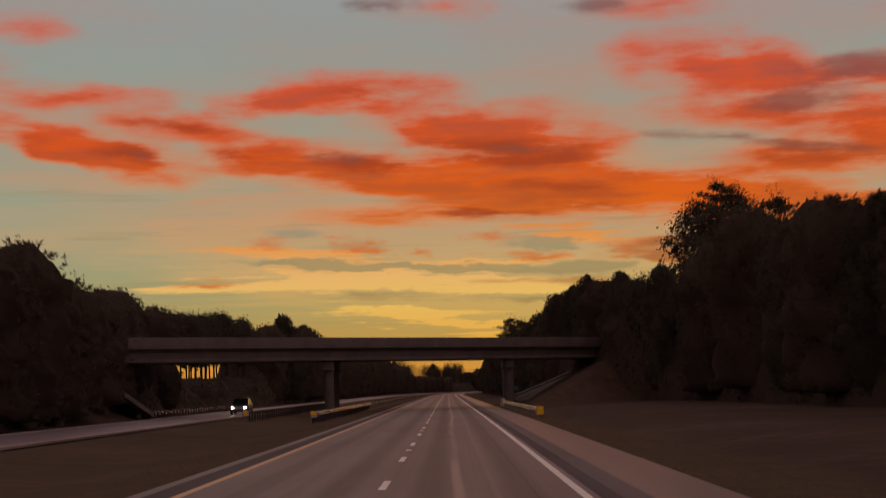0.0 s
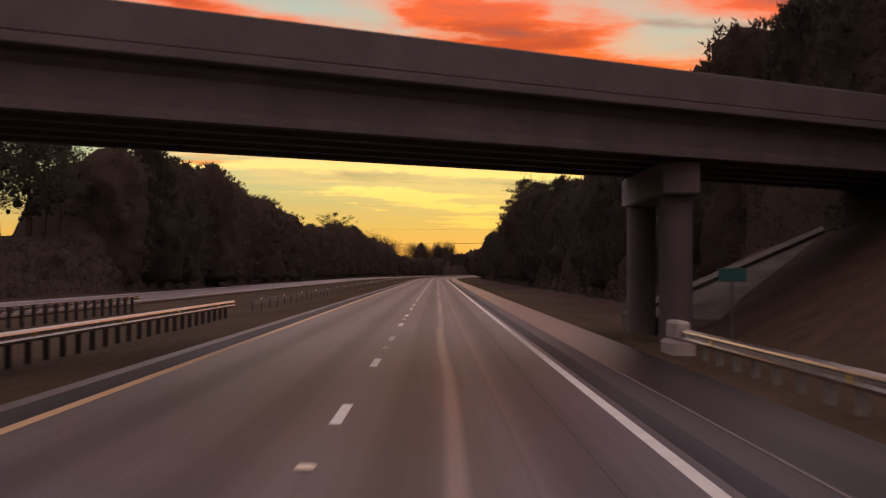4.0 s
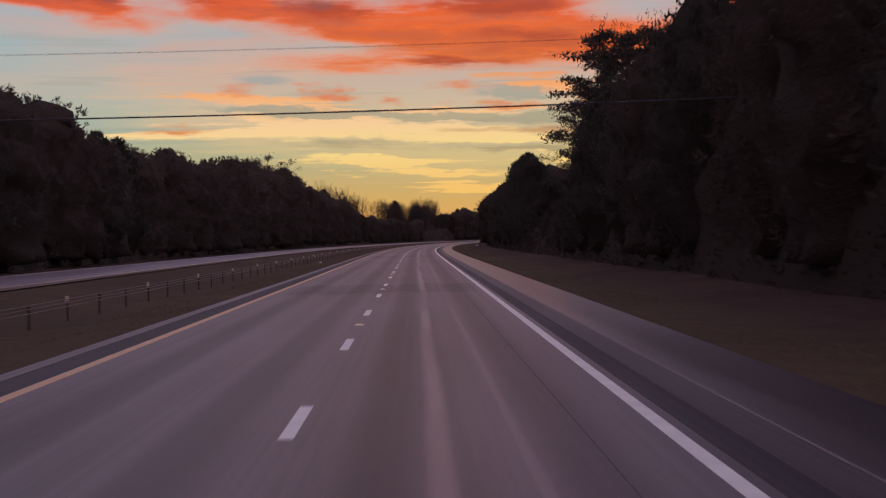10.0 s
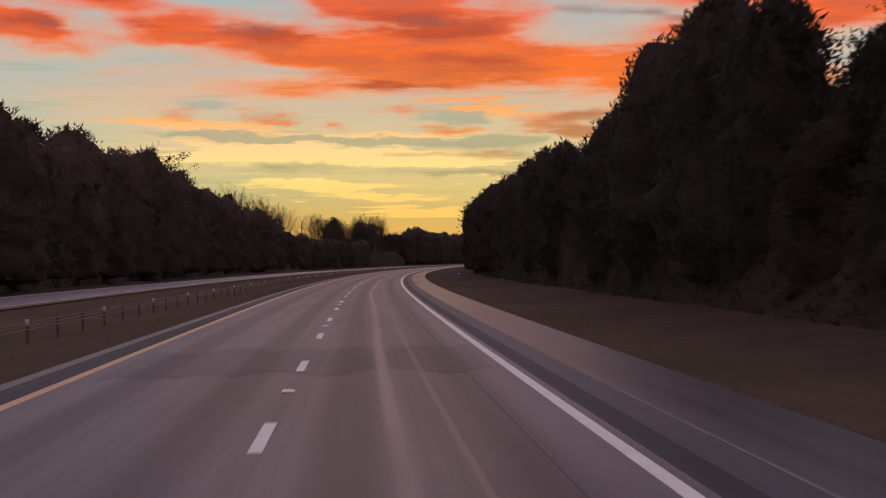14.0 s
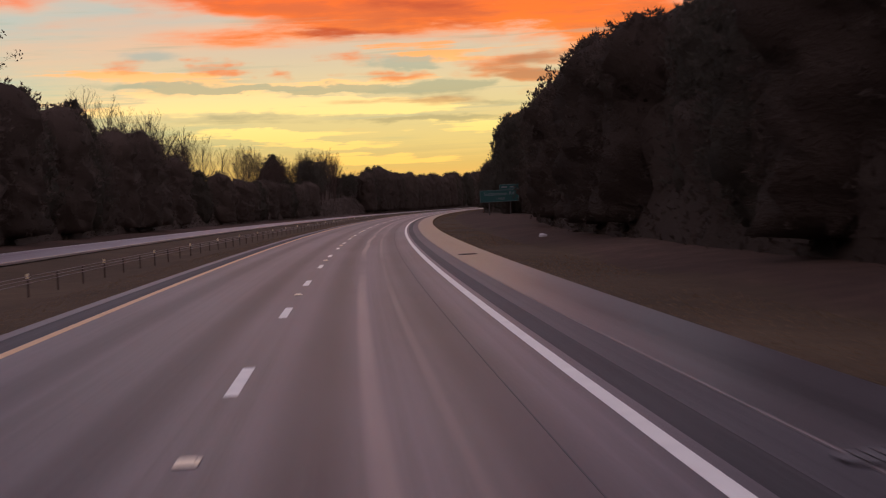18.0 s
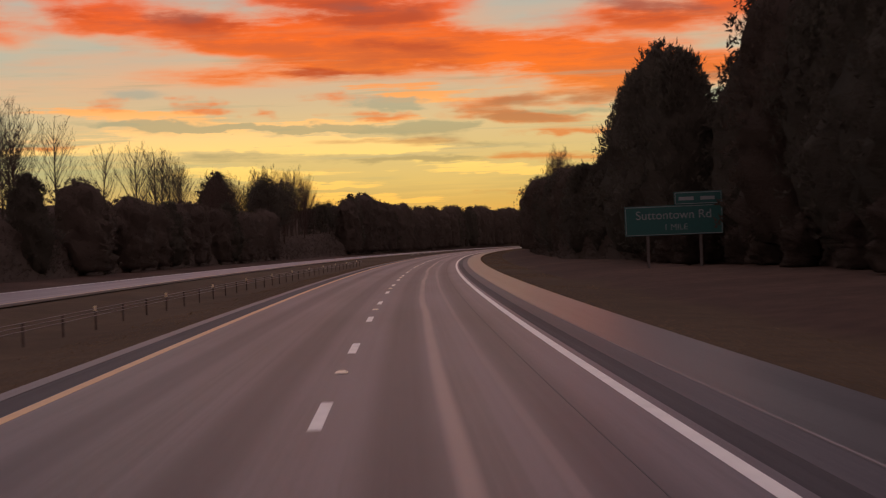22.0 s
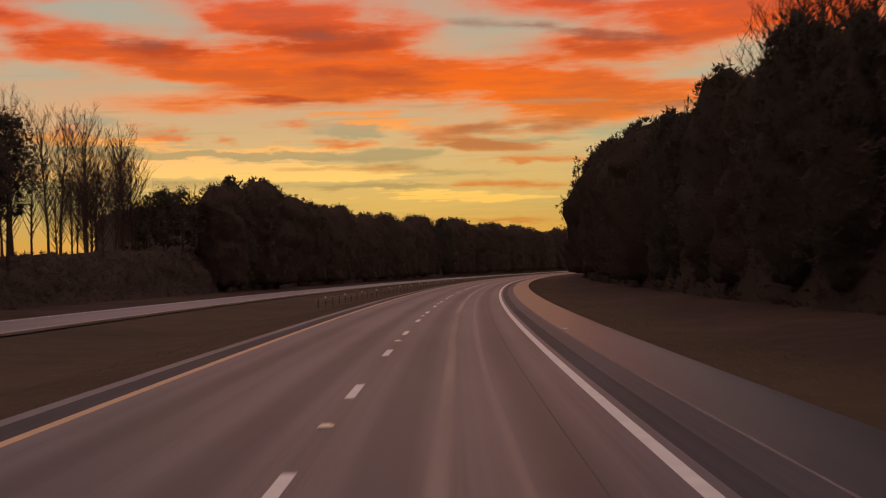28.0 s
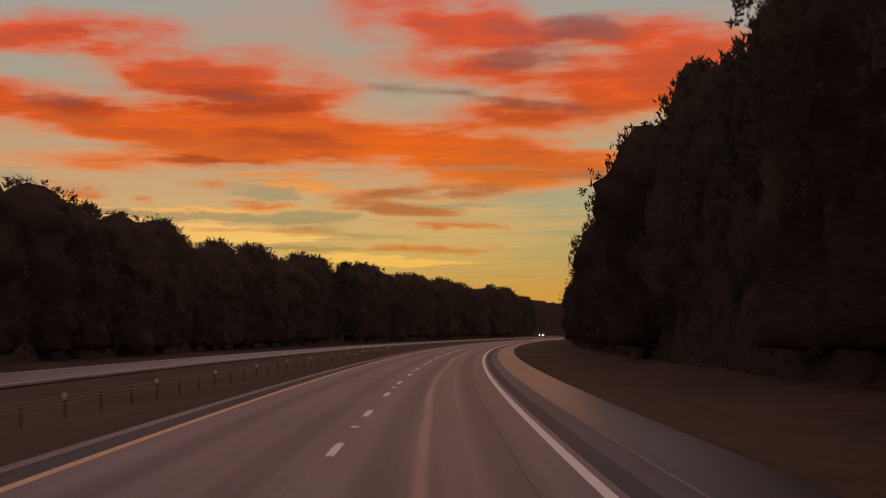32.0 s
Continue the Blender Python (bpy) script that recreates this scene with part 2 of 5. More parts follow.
d_puff = N.smooth(N.math("MULTIPLY", puff, torn), 0.15, 0.85)
d_slate = N.smooth(N.math("MULTIPLY", slate, torn), 0.12, 0.7)
d_heart = N.smooth(N.math("MULTIPLY", heart, shred), 0.1, 0.95)
d_haze = N.math("MULTIPLY", N.smooth(N.math("ADD", N.math("MULTIPLY", haze, 0.8), N.math("ADD", N.math("MULTIPLY", loose, 1.3), N.math("MULTIPLY", wavy, 1.2))), 0.2, 1.0), 0.5)
d_grey = N.smooth(N.math("MULTIPLY", grey, shred), 0.22, 0.8)
veil = N.math("MULTIPLY", N.smooth(N.math("ADD", wisp, N.math("MULTIPLY", red, 0.5)), 0.34, 0.8), N.smooth(elev, 2.5, 8.0))
# clear sky by elevation, and the colours that the light gives the cloud at each height
e01 = N.math("DIVIDE", elev, 60.0, clamp=True)
clear = N.ramp(e01, [(0.0, lin(238, 146, 48)), (0.025, lin(210, 164, 78)), (0.05, lin(182, 174, 116)), (0.085, lin(172, 180, 144)), (0.12, lin(168, 180, 156)), (0.16, lin(164, 178, 162)), (0.22, lin(160, 176, 174)), (0.32, lin(178, 172, 174)), (0.5, lin(182, 164, 168)), (1.0, lin(172, 148, 156))])
rosy = N.ramp(e01, [(0.0, lin(250, 180, 90)), (0.1, lin(244, 178, 116)), (0.16, lin(224, 150, 114)), (0.22, lin(200, 152, 136)), (0.4, lin(196, 168, 170)), (1.0, lin(168, 150, 172))])
lit = N.ramp(e01, [(0.0, lin(250, 160, 40)), (0.07, lin(252, 150, 54)), (0.105, lin(246, 118, 36)), (0.145, lin(240, 98, 36)), (0.19, lin(238, 96, 56)), (0.28, lin(220, 128, 108)), (0.6, lin(192, 148, 150))])
gilt = N.ramp(e01, [(0.0, lin(255, 176, 58)), (0.03, lin(255, 192, 84)), (0.055, lin(255, 216, 116)), (0.07, lin(255, 206, 128)), (0.1, lin(250, 148, 64))])
peach = N.ramp(e01, [(0.0, lin(236, 174, 72)), (0.04, lin(240, 196, 100)), (0.075, lin(244, 194, 122)), (0.1, lin(236, 172, 120)), (0.14, lin(216, 158, 122))])
dim = N.ramp(e01, [(0.0, lin(150, 92, 40)), (0.07, lin(172, 118, 74)), (0.12, lin(150, 84, 60)), (0.2, lin(130, 96, 96)), (0.6, lin(120, 115, 125))])
sky = N.mix(N.math("MULTIPLY", veil, 0.6), clear, rosy)
sky = N.mix(d_haze, sky, peach)
shade = N.math("MULTIPLY", N.smooth(N.math("ADD", N.math("MULTIPLY", fibre, 0.5), N.math("MULTIPLY", streak, 0.5)), 0.42, 0.6), N.smooth(red, 0.3, 0.8))
body_c = N.mix(N.math("MULTIPLY", shade, 0.4), lit, dim)
body_c = N.mix(N.math("MULTIPLY", d_heart, 0.75), body_c, lin(176, 72, 40))
sky = N.mix(d_red, sky, body_c)
sky = N.mix(d_gold, sky, gilt)
sky = N.mix(N.math("MULTIPLY", d_puff, 0.8), sky, N.ramp(e01, [(0.03, lin(196, 112, 44)), (0.09, lin(232, 116, 48))]))
sky = N.mix(N.math("MULTIPLY", d_slate, 0.8), sky, N.ramp(e01, [(0.03, lin(160, 132, 72)), (0.08, lin(164, 158, 118)), (0.1, lin(172, 166, 140))]))
low = N.math("MULTIPLY", N.smooth(N.math("SUBTRACT", 0.5, bars), 0.05, 0.2), N.math("MULTIPLY", N.smooth(elev, 1.5, 3.5), N.math("SUBTRACT", 1.0, N.smooth(elev, 6.0, 9.0))))
sky = N.mix(N.math("MULTIPLY", low, 0.42), sky, lin(158, 156, 120))
sky = N.mix(N.math("MULTIPLY", d_grey, 0.7), sky, dim)
# away from the afterglow the sky darkens to dusk
away = N.math("ABSOLUTE", N.math("SUBTRACT", bear, 3.0))
dusk = N.smooth(away, 30.0, 120.0)
sky = N.mix(N.math("MULTIPLY", dusk, 0.88), sky, lin(180, 148, 146))
glow = N.math("MULTIPLY", N.math("SUBTRACT", 1.0, N.smooth(away, 1.0, 20.0)), N.math("SUBTRACT", 1.0, N.smooth(elev, 0.5, 7.0)))
sky = N.mix(N.math("MULTIPLY", glow, 0.2), sky, lin(255, 206, 92))
bg = N.add("ShaderNodeBackground", (sky, 1.0)).outputs[0]
N.tree.links.new(bg, N.add("ShaderNodeOutputWorld").inputs[0])


# ---- materials ----
def material(name):
    m = bpy.data.materials.new(name)
    m.use_nodes = True
    n = Nodes(m.node_tree)
    return m, n


def finish(n, color, rough=0.8, metal=0.0, bump=None, strength=0.3, dist=0.02, spec=0.5):
    b = n.add("ShaderNodeBsdfPrincipled", {"Base Color": color, "Roughness": rough, "Metallic": metal, "Specular IOR Level": spec})
    if bump is not None:
        bn = n.add("ShaderNodeBump", {"Height": bump, "Strength": strength, "Distance": dist})
        n.tree.links.new(bn.outputs[0], b.inputs["Normal"])
    n.tree.links.new(b.outputs[0], n.add("ShaderNodeOutputMaterial").inputs[0])


def plain(name, color, rough=0.6, metal=0.0, vary=0.25, scale=3.0, spec=0.5):
    """Paint, metal or concrete with blotches and fine grain."""
    m, n = material(name)
    p = n.add("ShaderNodeTexCoord").outputs["Object"]
    a = n.noise(p, scale, 5.0)
    b = n.noise(p, scale * 14, 3.0)
    f = n.math("ADD", n.math("MULTIPLY", a, 0.7), n.math("MULTIPLY", b, 0.3))
    c = n.ramp(f, [(0.3, tuple(v * (1 - vary) for v in color) + (1,)), (0.7, tuple(min(1, v * (1 + vary)) for v in color) + (1,))])
    finish(n, c, rough, metal, b, 0.25, 0.01, spec)
    return m


def asphalt(name, tone, tracks=0.0, rough=0.55, gloss=0.25, dusty=None):
    """Worn road surface; its UV holds metres along and across the road."""
    m, n = material(name)
    uv = n.add("ShaderNodeUVMap", uv_map="road").outputs[0]
    sx = n.add("ShaderNodeSeparateXYZ", (uv,)).outputs
    def stretched(a, b):
        return n.add("ShaderNodeVectorMath", (uv, (a, b, 1.0)), operation="MULTIPLY").outputs[0]
    broad = n.noise(stretched(0.011, 1.5), 1.0, 4.0, 0.52)
    thin = n.noise(stretched(0.02, 9.0), 1.0, 3.0, 0.6)
    streak = n.math("ADD", n.math("MULTIPLY", broad, 0.66), n.math("MULTIPLY", thin, 0.34))
    stain = n.noise(stretched(0.06, 0.35), 1.0, 5.0, 0.55)
    grain = n.noise(stretched(24.0, 24.0), 1.0, 3.0, 0.7)
    f = n.math("ADD", n.math("ADD", n.math("MULTIPLY", streak, 0.48), n.math("MULTIPLY", stain, 0.28)), n.math("MULTIPLY", grain, 0.24))
    c = n.ramp(f, [(0.36, tuple(v * 0.55 for v in tone) + (1,)), (0.5, tone + (1,)), (0.64, tuple(v * 1.6 for v in tone) + (1,))])
    r = n.math("ADD", rough - 0.12, n.math("MULTIPLY", f, 0.25))
    sheen = n.math("MULTIPLY_ADD", n.smooth(f, 0.4, 0.62), gloss * 1.15, gloss * 0.5)
    if tracks:
        # polished and dusty bands that the wheels leave
        wave = n.math("COSINE", n.math("MULTIPLY", n.math("SUBTRACT", sx[1], 0.95), 6.2832 / 1.83))
        band = n.smooth(n.math("ADD", wave, n.math("MULTIPLY", n.math("SUBTRACT", streak, 0.5), 2.0)), -0.2, 1.0)
        c = n.mix(n.math("MULTIPLY", band, tracks), c, tuple(v * 0.6 for v in tone) + (1,))
        sheen = n.math("MULTIPLY", sheen, n.math("SUBTRACT", 1.0, n.math("MULTIPLY", band, 0.6)))
        off = n.math("ABSOLUTE", n.math("SUBTRACT", n.math("ADD", sx[1], n.math("MULTIPLY", n.math("SUBTRACT", n.noise(stretched(0.02, 0.0), 1.0, 2.0), 0.5), 0.7)), 1.5))
        dust = n.math("SUBTRACT", 1.0, n.smooth(off, 0.03, 0.16))
        side = n.math("ABSOLUTE", n.math("SUBTRACT", sx[1], n.math("ADD", 2.25, n.math("MULTIPLY", n.math("SUBTRACT", broad, 0.5), 0.5))))
        dust = n.math("ADD", dust, n.math("MULTIPLY", n.math("SUBTRACT", 1.0, n.smooth(side, 0.02, 0.1)), 0.35))
        dust = n.math("MULTIPLY", dust, n.smooth(n.noise(stretched(0.03, 0.5), 1.0, 4.0), 0.3, 0.6))
        c = n.mix(n.math("MULTIPLY", dust, 0.8), c, (0.24, 0.168, 0.14, 1))
        sheen = n.math("MULTIPLY_ADD", dust, 0.5, sheen)
    if dusty:
        reach = n.math("ADD", sx[1], n.math("MULTIPLY", n.math("SUBTRACT", stain, 0.5), 0.5))
        pale = n.math("MULTIPLY", n.math("SUBTRACT", 1.0, n.smooth(reach, dusty, dusty + 0.6)), n.smooth(streak, 0.35, 0.6))
        c = n.mix(n.math("MULTIPLY", pale, 0.5), c, tuple(v * 2.2 for v in tone) + (1,))
    finish(n, c, r, 0.0, grain, 0.35, 0.01, sheen)
    return m


def ground_mat(name, colors, leaves):
    """Mown dry grass by the road that gives way to fallen leaves under the trees; its UV holds metres along and across."""
    m, n = material(name)
    uv = n.add("ShaderNodeUVMap", uv_map="road").outputs[0]
    across = n.math("SUBTRACT", n.add("ShaderNodeSeparateXYZ", (uv,)).outputs[1], 0.0)
    p = n.add("ShaderNodeTexCoord").outputs["Object"]
    a, b, g = n.noise(p, 0.08, 5.0), n.noise(p, 0.9, 5.0), n.noise(p, 12.0, 4.0, 0.7)
    f = n.math("ADD", n.math("ADD", n.math("MULTIPLY", a, 0.4), n.math("MULTIPLY", b, 0.3)), n.math("MULTIPLY", g, 0.3))
    c = n.ramp(f, [(0.32, colors[0] + (1,)), (0.5, colors[1] + (1,)), (0.66, colors[2] + (1,))])
    fall = n.ramp(f, [(0.32, leaves[0] + (1,)), (0.5, leaves[1] + (1,)), (0.66, leaves[2] + (1,))])
    reach = n.math("ADD", n.math("ABSOLUTE", n.math("ADD", across, 9.0)), n.math("MULTIPLY", n.math("SUBTRACT", n.noise(n.add("ShaderNodeVectorMath", (uv, (0.06, 0.25, 1.0)), operation="MULTIPLY").outputs[0], 1.0, 5.0, 0.6), 0.5), 5.0))
    c = n.mix(n.smooth(reach, 18.0, 19.8), c, fall)
    finish(n, c, 0.95, 0.0, g, 0.3, 0.05, 0.1)
    return m


def foliage(name, lo, hi, through_leaf=0.48):
    """Leaves or needles that let part of the light through."""
    m, n = material(name)
    rnd = n.add("ShaderNodeNewGeometry").outputs["Random Per Island"]
    ob = n.add("ShaderNodeObjectInfo").outputs["Random"]
    patch = n.noise(n.add("ShaderNodeTexCoord").outputs["Object"], 0.8, 4.0)
    f = n.math("ADD", n.math("ADD", n.math("MULTIPLY", rnd, 0.3), n.math("MULTIPLY", ob, 0.4)), n.math("MULTIPLY", patch, 0.3))
    c = n.ramp(f, [(0.1, lo + (1,)), (0.9, hi + (1,))])
    sprays = n.noise(n.add("ShaderNodeTexCoord").outputs["Object"], 3.4, 4.0, 0.7)
    relief = n.add("ShaderNodeBump", {"Height": sprays, "Strength": 0.6, "Distance": 0.4}).outputs[0]
    b = n.add("ShaderNodeBsdfPrincipled", {"Base Color": c, "Roughness": 0.8, "Specular IOR Level": 0.04, "Normal": relief})
    t = n.add("ShaderNodeBsdfTranslucent", {"Color": c, "Normal": relief})
    mx = n.add("ShaderNodeMixShader", {"Fac": through_leaf})
    n.tree.links.new(b.outputs[0], mx.inputs[1])
    n.tree.links.new(t.outputs[0], mx.inputs[2])
    n.tree.links.new(mx.outputs[0], n.add("ShaderNodeOutputMaterial").inputs[0])
    return m


M_ROAD = asphalt("worn_asphalt", (0.084, 0.067, 0.075), tracks=0.6, rough=0.42)
M_OLD = asphalt("older_asphalt", (0.16, 0.132, 0.14), rough=0.4)
M_RUMBLE = asphalt("dark_sealed_asphalt", (0.023, 0.02, 0.022), rough=0.62)
M_SHOULDER = asphalt("shoulder_asphalt", (0.038, 0.031, 0.035), rough=0.5)
M_OUTER = asphalt("outer_shoulder_asphalt", (0.033, 0.024, 0.026), rough=0.31, gloss=0.17, dusty=4.95)
M_INNER = asphalt("inner_shoulder_asphalt", (0.078, 0.066, 0.074), rough=0.42)
M_DARKER = asphalt("darker_asphalt", (0.066, 0.053, 0.06), tracks=0.55, rough=0.44, gloss=0.19)
M_SEAL = plain("bitumen_seal", (0.035, 0.033, 0.035), 0.6)
M_LIP = plain("pale_worn_asphalt", (0.13, 0.1, 0.095), 0.5, vary=0.45, scale=0.6)
M_WHITE = plain("white_road_paint", (0.8, 0.83, 0.74), 0.55, vary=0.15, scale=2.0)
M_YELLOW = plain("yellow_road_paint", (0.62, 0.42, 0.19), 0.55, vary=0.15, scale=2.0)
M_GRASS = ground_mat("dry_grass_ground", ((0.046, 0.035, 0.02), (0.078, 0.058, 0.034), (0.115, 0.087, 0.05)), ((0.033, 0.022, 0.016), (0.066, 0.044, 0.031), (0.12, 0.08, 0.055)))
M_NEEDLE = foliage("pine_needles", (0.066, 0.062, 0.046), (0.112, 0.102, 0.078))
M_LEAF = foliage("autumn_leaves", (0.07, 0.057, 0.044), (0.115, 0.092, 0.07))
# leaf colour lightened to stand for haze over the wood across the median
M_HAZED = foliage("hazed_autumn_leaves", (0.095, 0.078, 0.062), (0.15, 0.122, 0.096))
M_BARK = plain("bark", (0.07, 0.052, 0.04), 0.95, vary=0.4, scale=4.0, spec=0.1)
M_CONC = plain("weathered_concrete", (0.14, 0.122, 0.116), 0.85, vary=0.25, scale=0.7)
M_STEEL = plain("galvanised_steel", (0.46, 0.44, 0.43), 0.27, 0.9, vary=0.15, scale=2.0)


# ---- mesh helpers ----
def mesh_of(name, verts, faces, mat, uvs=None, smooth=False):
    me = bpy.data.meshes.new(name)
    me.from_pydata([tuple(v) for v in verts], [], [tuple(f) for f in faces])
    me.materials.append(mat)
    if smooth:
        me.polygons.foreach_set("use_smooth", [True] * len(me.polygons))
    if uvs is not None:
        lay = me.uv_layers.new(name="road")
        idx = np.empty(len(me.loops), dtype=np.int32)
        me.loops.foreach_get("vertex_index", idx)
        lay.data.foreach_set("uv", np.asarray(uvs, dtype=np.float32)[idx].ravel())
    me.update()
    return me


def loft(name, section, s0, s1, ds, mat, parent=None):
    """A strip that follows the road: section is a list of (lat, z) or a function of s giving it."""
    n = max(1, int(round((s1 - s0) / ds)))
    ss = np.linspace(s0, s1, n + 1)
    verts, uvs = [], []
    for s in ss:
        sec = section(s) if callable(section) else section
        x, y = along(s, np.array([p[0] for p in sec]))
        verts += [(float(a), float(b), p[1]) for a, b, p in zip(x, y, sec)]
        uvs += [(s, p[0]) for p in sec]
    w = len(section(s0) if callable(section) else section)
    faces = [(i * w + j, i * w + j + 1, (i + 1) * w + j + 1, (i + 1) * w + j) for i in range(n) for j in range(w - 1)]
    ob = new(name, mesh_of(name, verts, faces, mat, uvs))
    if parent:
        ob.parent = parent
    return ob


def slab(lat0, lat1, top, drop=0.12):
    """Cross-section of a paved strip with its edges turned down."""
    return [(lat0 - 0.02, top - drop), (lat0, top), ((lat0 + lat1) / 2, top), (lat1, top), (lat1 + 0.02, top - drop)]


def part(name, bm, mat, parent, label="", m=None):
    me = bpy.data.meshes.new(name)
    bm.to_mesh(me)
    bm.free()
    me.materials.append(mat)
    ob = new(name, me)
    if parent:
        ob.parent = parent
    if m is not None:
        ob.matrix_basis = m
    if label:
        ob["label"] = label
    return ob


def box(sx, sy, sz, at=(0, 0, 0), bevel=0.0, bm=None):
    """A box with its base at z = at[2], bevelled."""
    own = bmesh.new()
    bmesh.ops.create_cube(own, size=1.0)
    bmesh.ops.transform(own, matrix=Matrix.Translation((at[0], at[1], at[2] + sz / 2)) @ Matrix.Diagonal((sx, sy, sz, 1)), verts=own.verts)
    if bevel:
        bmesh.ops.bevel(own, geom=own.edges[:], offset=bevel, segments=1, affect="EDGES")
    if bm is None:
        return own
    me = bpy.data.meshes.new("tmp")
    own.to_mesh(me)
    own.free()
    bm.from_mesh(me)
    bpy.data.meshes.remove(me)
    return bm


def rod(r0, r1, a, b, seg=10, bm=None):
    """A tapered round bar from a to b."""
    bm = bm or bmesh.new()
    a, b = Vector(a), Vector(b)
    q = (b - a).to_track_quat("Z", "Y").to_matrix().to_4x4()
    made = bmesh.ops.create_cone(bm, cap_ends=True, segments=seg, radius1=r0, radius2=r1, depth=(b - a).length)
    bmesh.ops.transform(bm, matrix=Matrix.Translation((a + b) / 2) @ q, verts=made["verts"])
    return bm


def thing(name, m, label, category, group="", kind=""):
    e = new(name)
    e.matrix_basis = m
    return tagged(e, label, category, group, kind)


# ---- ground and roads ----
S0, S1 = -120.0, 1720.0


def bank(s, lat):
    """Height of the grass banks that carry the crossing road up to the bridge."""
    if lat > 0:
        side = (lat - 9.6) / 2.1
    else:
        side = (-28.5 - lat) / 2.1
    off = abs(s - 176.0 - 0.81 * lat) * 0.777
    return max(0.0, min(side, 6.2 - max(0.0, off - 5.5) / 2.0, (abs(lat) - 130.0) / -8.0))


LATS = [(-1100, -0.3), (-300, -0.25), (-130, -0.2), (-105, -0.2), (-90, -0.2), (-76, -0.1), (-62, 0.1), (-54, 0.1), (-48, 0.1), (-44, 0.1), (-40, 0.12), (-36, 0.15), (-33, 0.05), (-30, -0.1), (-28, -0.14), (-26.2, -0.16),
        (-17.2, -0.16), (-16.0, -0.22), (-13.5, -0.42), (-11.0, -0.55), (-8.5, -0.4), (-6.5, -0.16), (-5.05, -0.05), (-4.9, -0.12), (6.4, -0.12), (6.55, -0.04), (8.2, -0.12), (9.6, -0.22), (12.0, 0.0),
        (14.5, 0.1), (17, 0.15), (20, 0.15), (23, 0.15), (26, 0.15), (30, 0.15), (36, 0.12), (46, 0.1), (60, 0.1), (75, 0.05), (90, 0.0), (105, 0.0), (130, 0.0), (300, -0.2), (1100, -0.3)]


def ground_z(s, lat):
    return float(np.interp(lat, [p[0] for p in LATS], [p[1] for p in LATS])) + bank(s, lat)


def ground_section(s):
    return [(a, z + bank(s, a)) for a, z in LATS]


def stretch(name, section, stations, mat):
    """Like loft, at the given stations."""
    verts, uvs = [], []
    for s in stations:
        sec = section(s)
        uvs += [(s, p[0]) for p in sec]
        x, y = along(s, np.array([p[0] for p in sec]))
        verts += [(float(a), float(c), p[1] + (noise.noise((a * 0.15, c * 0.15, 0.0)) * 0.12 if abs(p[0]) > 6.6 and not -27 < p[0] < -16.5 else 0.0)) for a, c, p in zip(x, y, sec)]
    w, n = len(section(0)), len(stations)
    faces = [(i * w + j, i * w + j + 1, (i + 1) * w + j + 1, (i + 1) * w + j) for i in range(n - 1) for j in range(w - 1)]
    return new(name, mesh_of(name, verts, faces, mat, uvs, smooth=True))


stations = list(range(-2400, -80, 80)) + list(range(-80, 80, 8)) + list(range(80, 300, 3)) + list(range(300, 1500, 8)) + list(range(1500, 4200, 50))
ground = stretch("ground", ground_section, stations, M_GRASS)
tagged(ground, "dry brown and green roadside grass and forest floor", "ground", kind="structure")

road = loft("road", slab(-4.1, 4.0, 0.0), S0, S1, 8.0, M_ROAD)
tagged(road, "worn grey two-lane highway asphalt with dusty wheel tracks", "road", kind="structure")
for nm, a, b, top, mt, lb in (
        ("shoulder_left_seal", -4.7, -4.1, -0.004, M_RUMBLE, "dark sealed strip beside the yellow edge line"),
        ("shoulder_left", -5.02, -4.7, 0.002, M_INNER, "narrow grey inner asphalt shoulder beside the median grass"),
        ("shoulder_right_seal", 4.0, 4.38, -0.004, M_RUMBLE, "dark rumble strip beside the white edge line"),
        ("shoulder_right", 4.38, 4.86, -0.002, M_SHOULDER, "grey asphalt shoulder strip beside the rumble strip"),
        ("shoulder_right_outer", 4.86, 6.42, 0.0, M_OUTER, "pale pinkish outer asphalt shoulder beside the grass")):
    tagged(loft(nm, slab(a, b, top), S0, S1, 8.0, mt), lb, "road shoulder", kind="structure")
opp = loft("road_opposite", slab(-25.4, -17.6, 0.02), S0, S1, 8.0, M_OLD)
tagged(opp, "pale opposite carriageway of the divided highway", "road", kind="structure")


def stripe(name, lat, width, z, s0, s1, mat, label, ds=6.0, parent=None):
    ob = loft(name, [(lat - width / 2 - 0.005, -0.004), (lat - width / 2, z), (lat + width / 2, z), (lat + width / 2 + 0.005, -0.004)], s0, s1, ds, mat, parent)
    if label:
        tagged(ob, label, "road marking", kind="structure")
    return ob


stripe("edge_line_white", 3.785, 0.165, 0.004, S0, S1, M_WHITE, "continuous white painted edge line on the asphalt")
stripe("edge_line_yellow", -3.98, 0.19, 0.004, S0, S1, M_YELLOW, "continuous yellow painted edge line on the asphalt")
stripe("lane_seam", 2.95, 0.013, 0.004, S0, S1, M_SEAL, "thin dark bitumen seam along the lane")
stripe("shoulder_lip", 4.9, 0.04, 0.004, S0, S1, M_LIP, "pale worn lip where the outer shoulder begins")
stripe("edge_line_opposite", -17.95, 0.15, 0.026, S0, S1, M_YELLOW, "yellow edge line of the opposite carriageway")
stripe("edge_line_opposite_outer", -24.6, 0.15, 0.026, S0, S1, M_WHITE, "white edge line of the opposite carriageway")

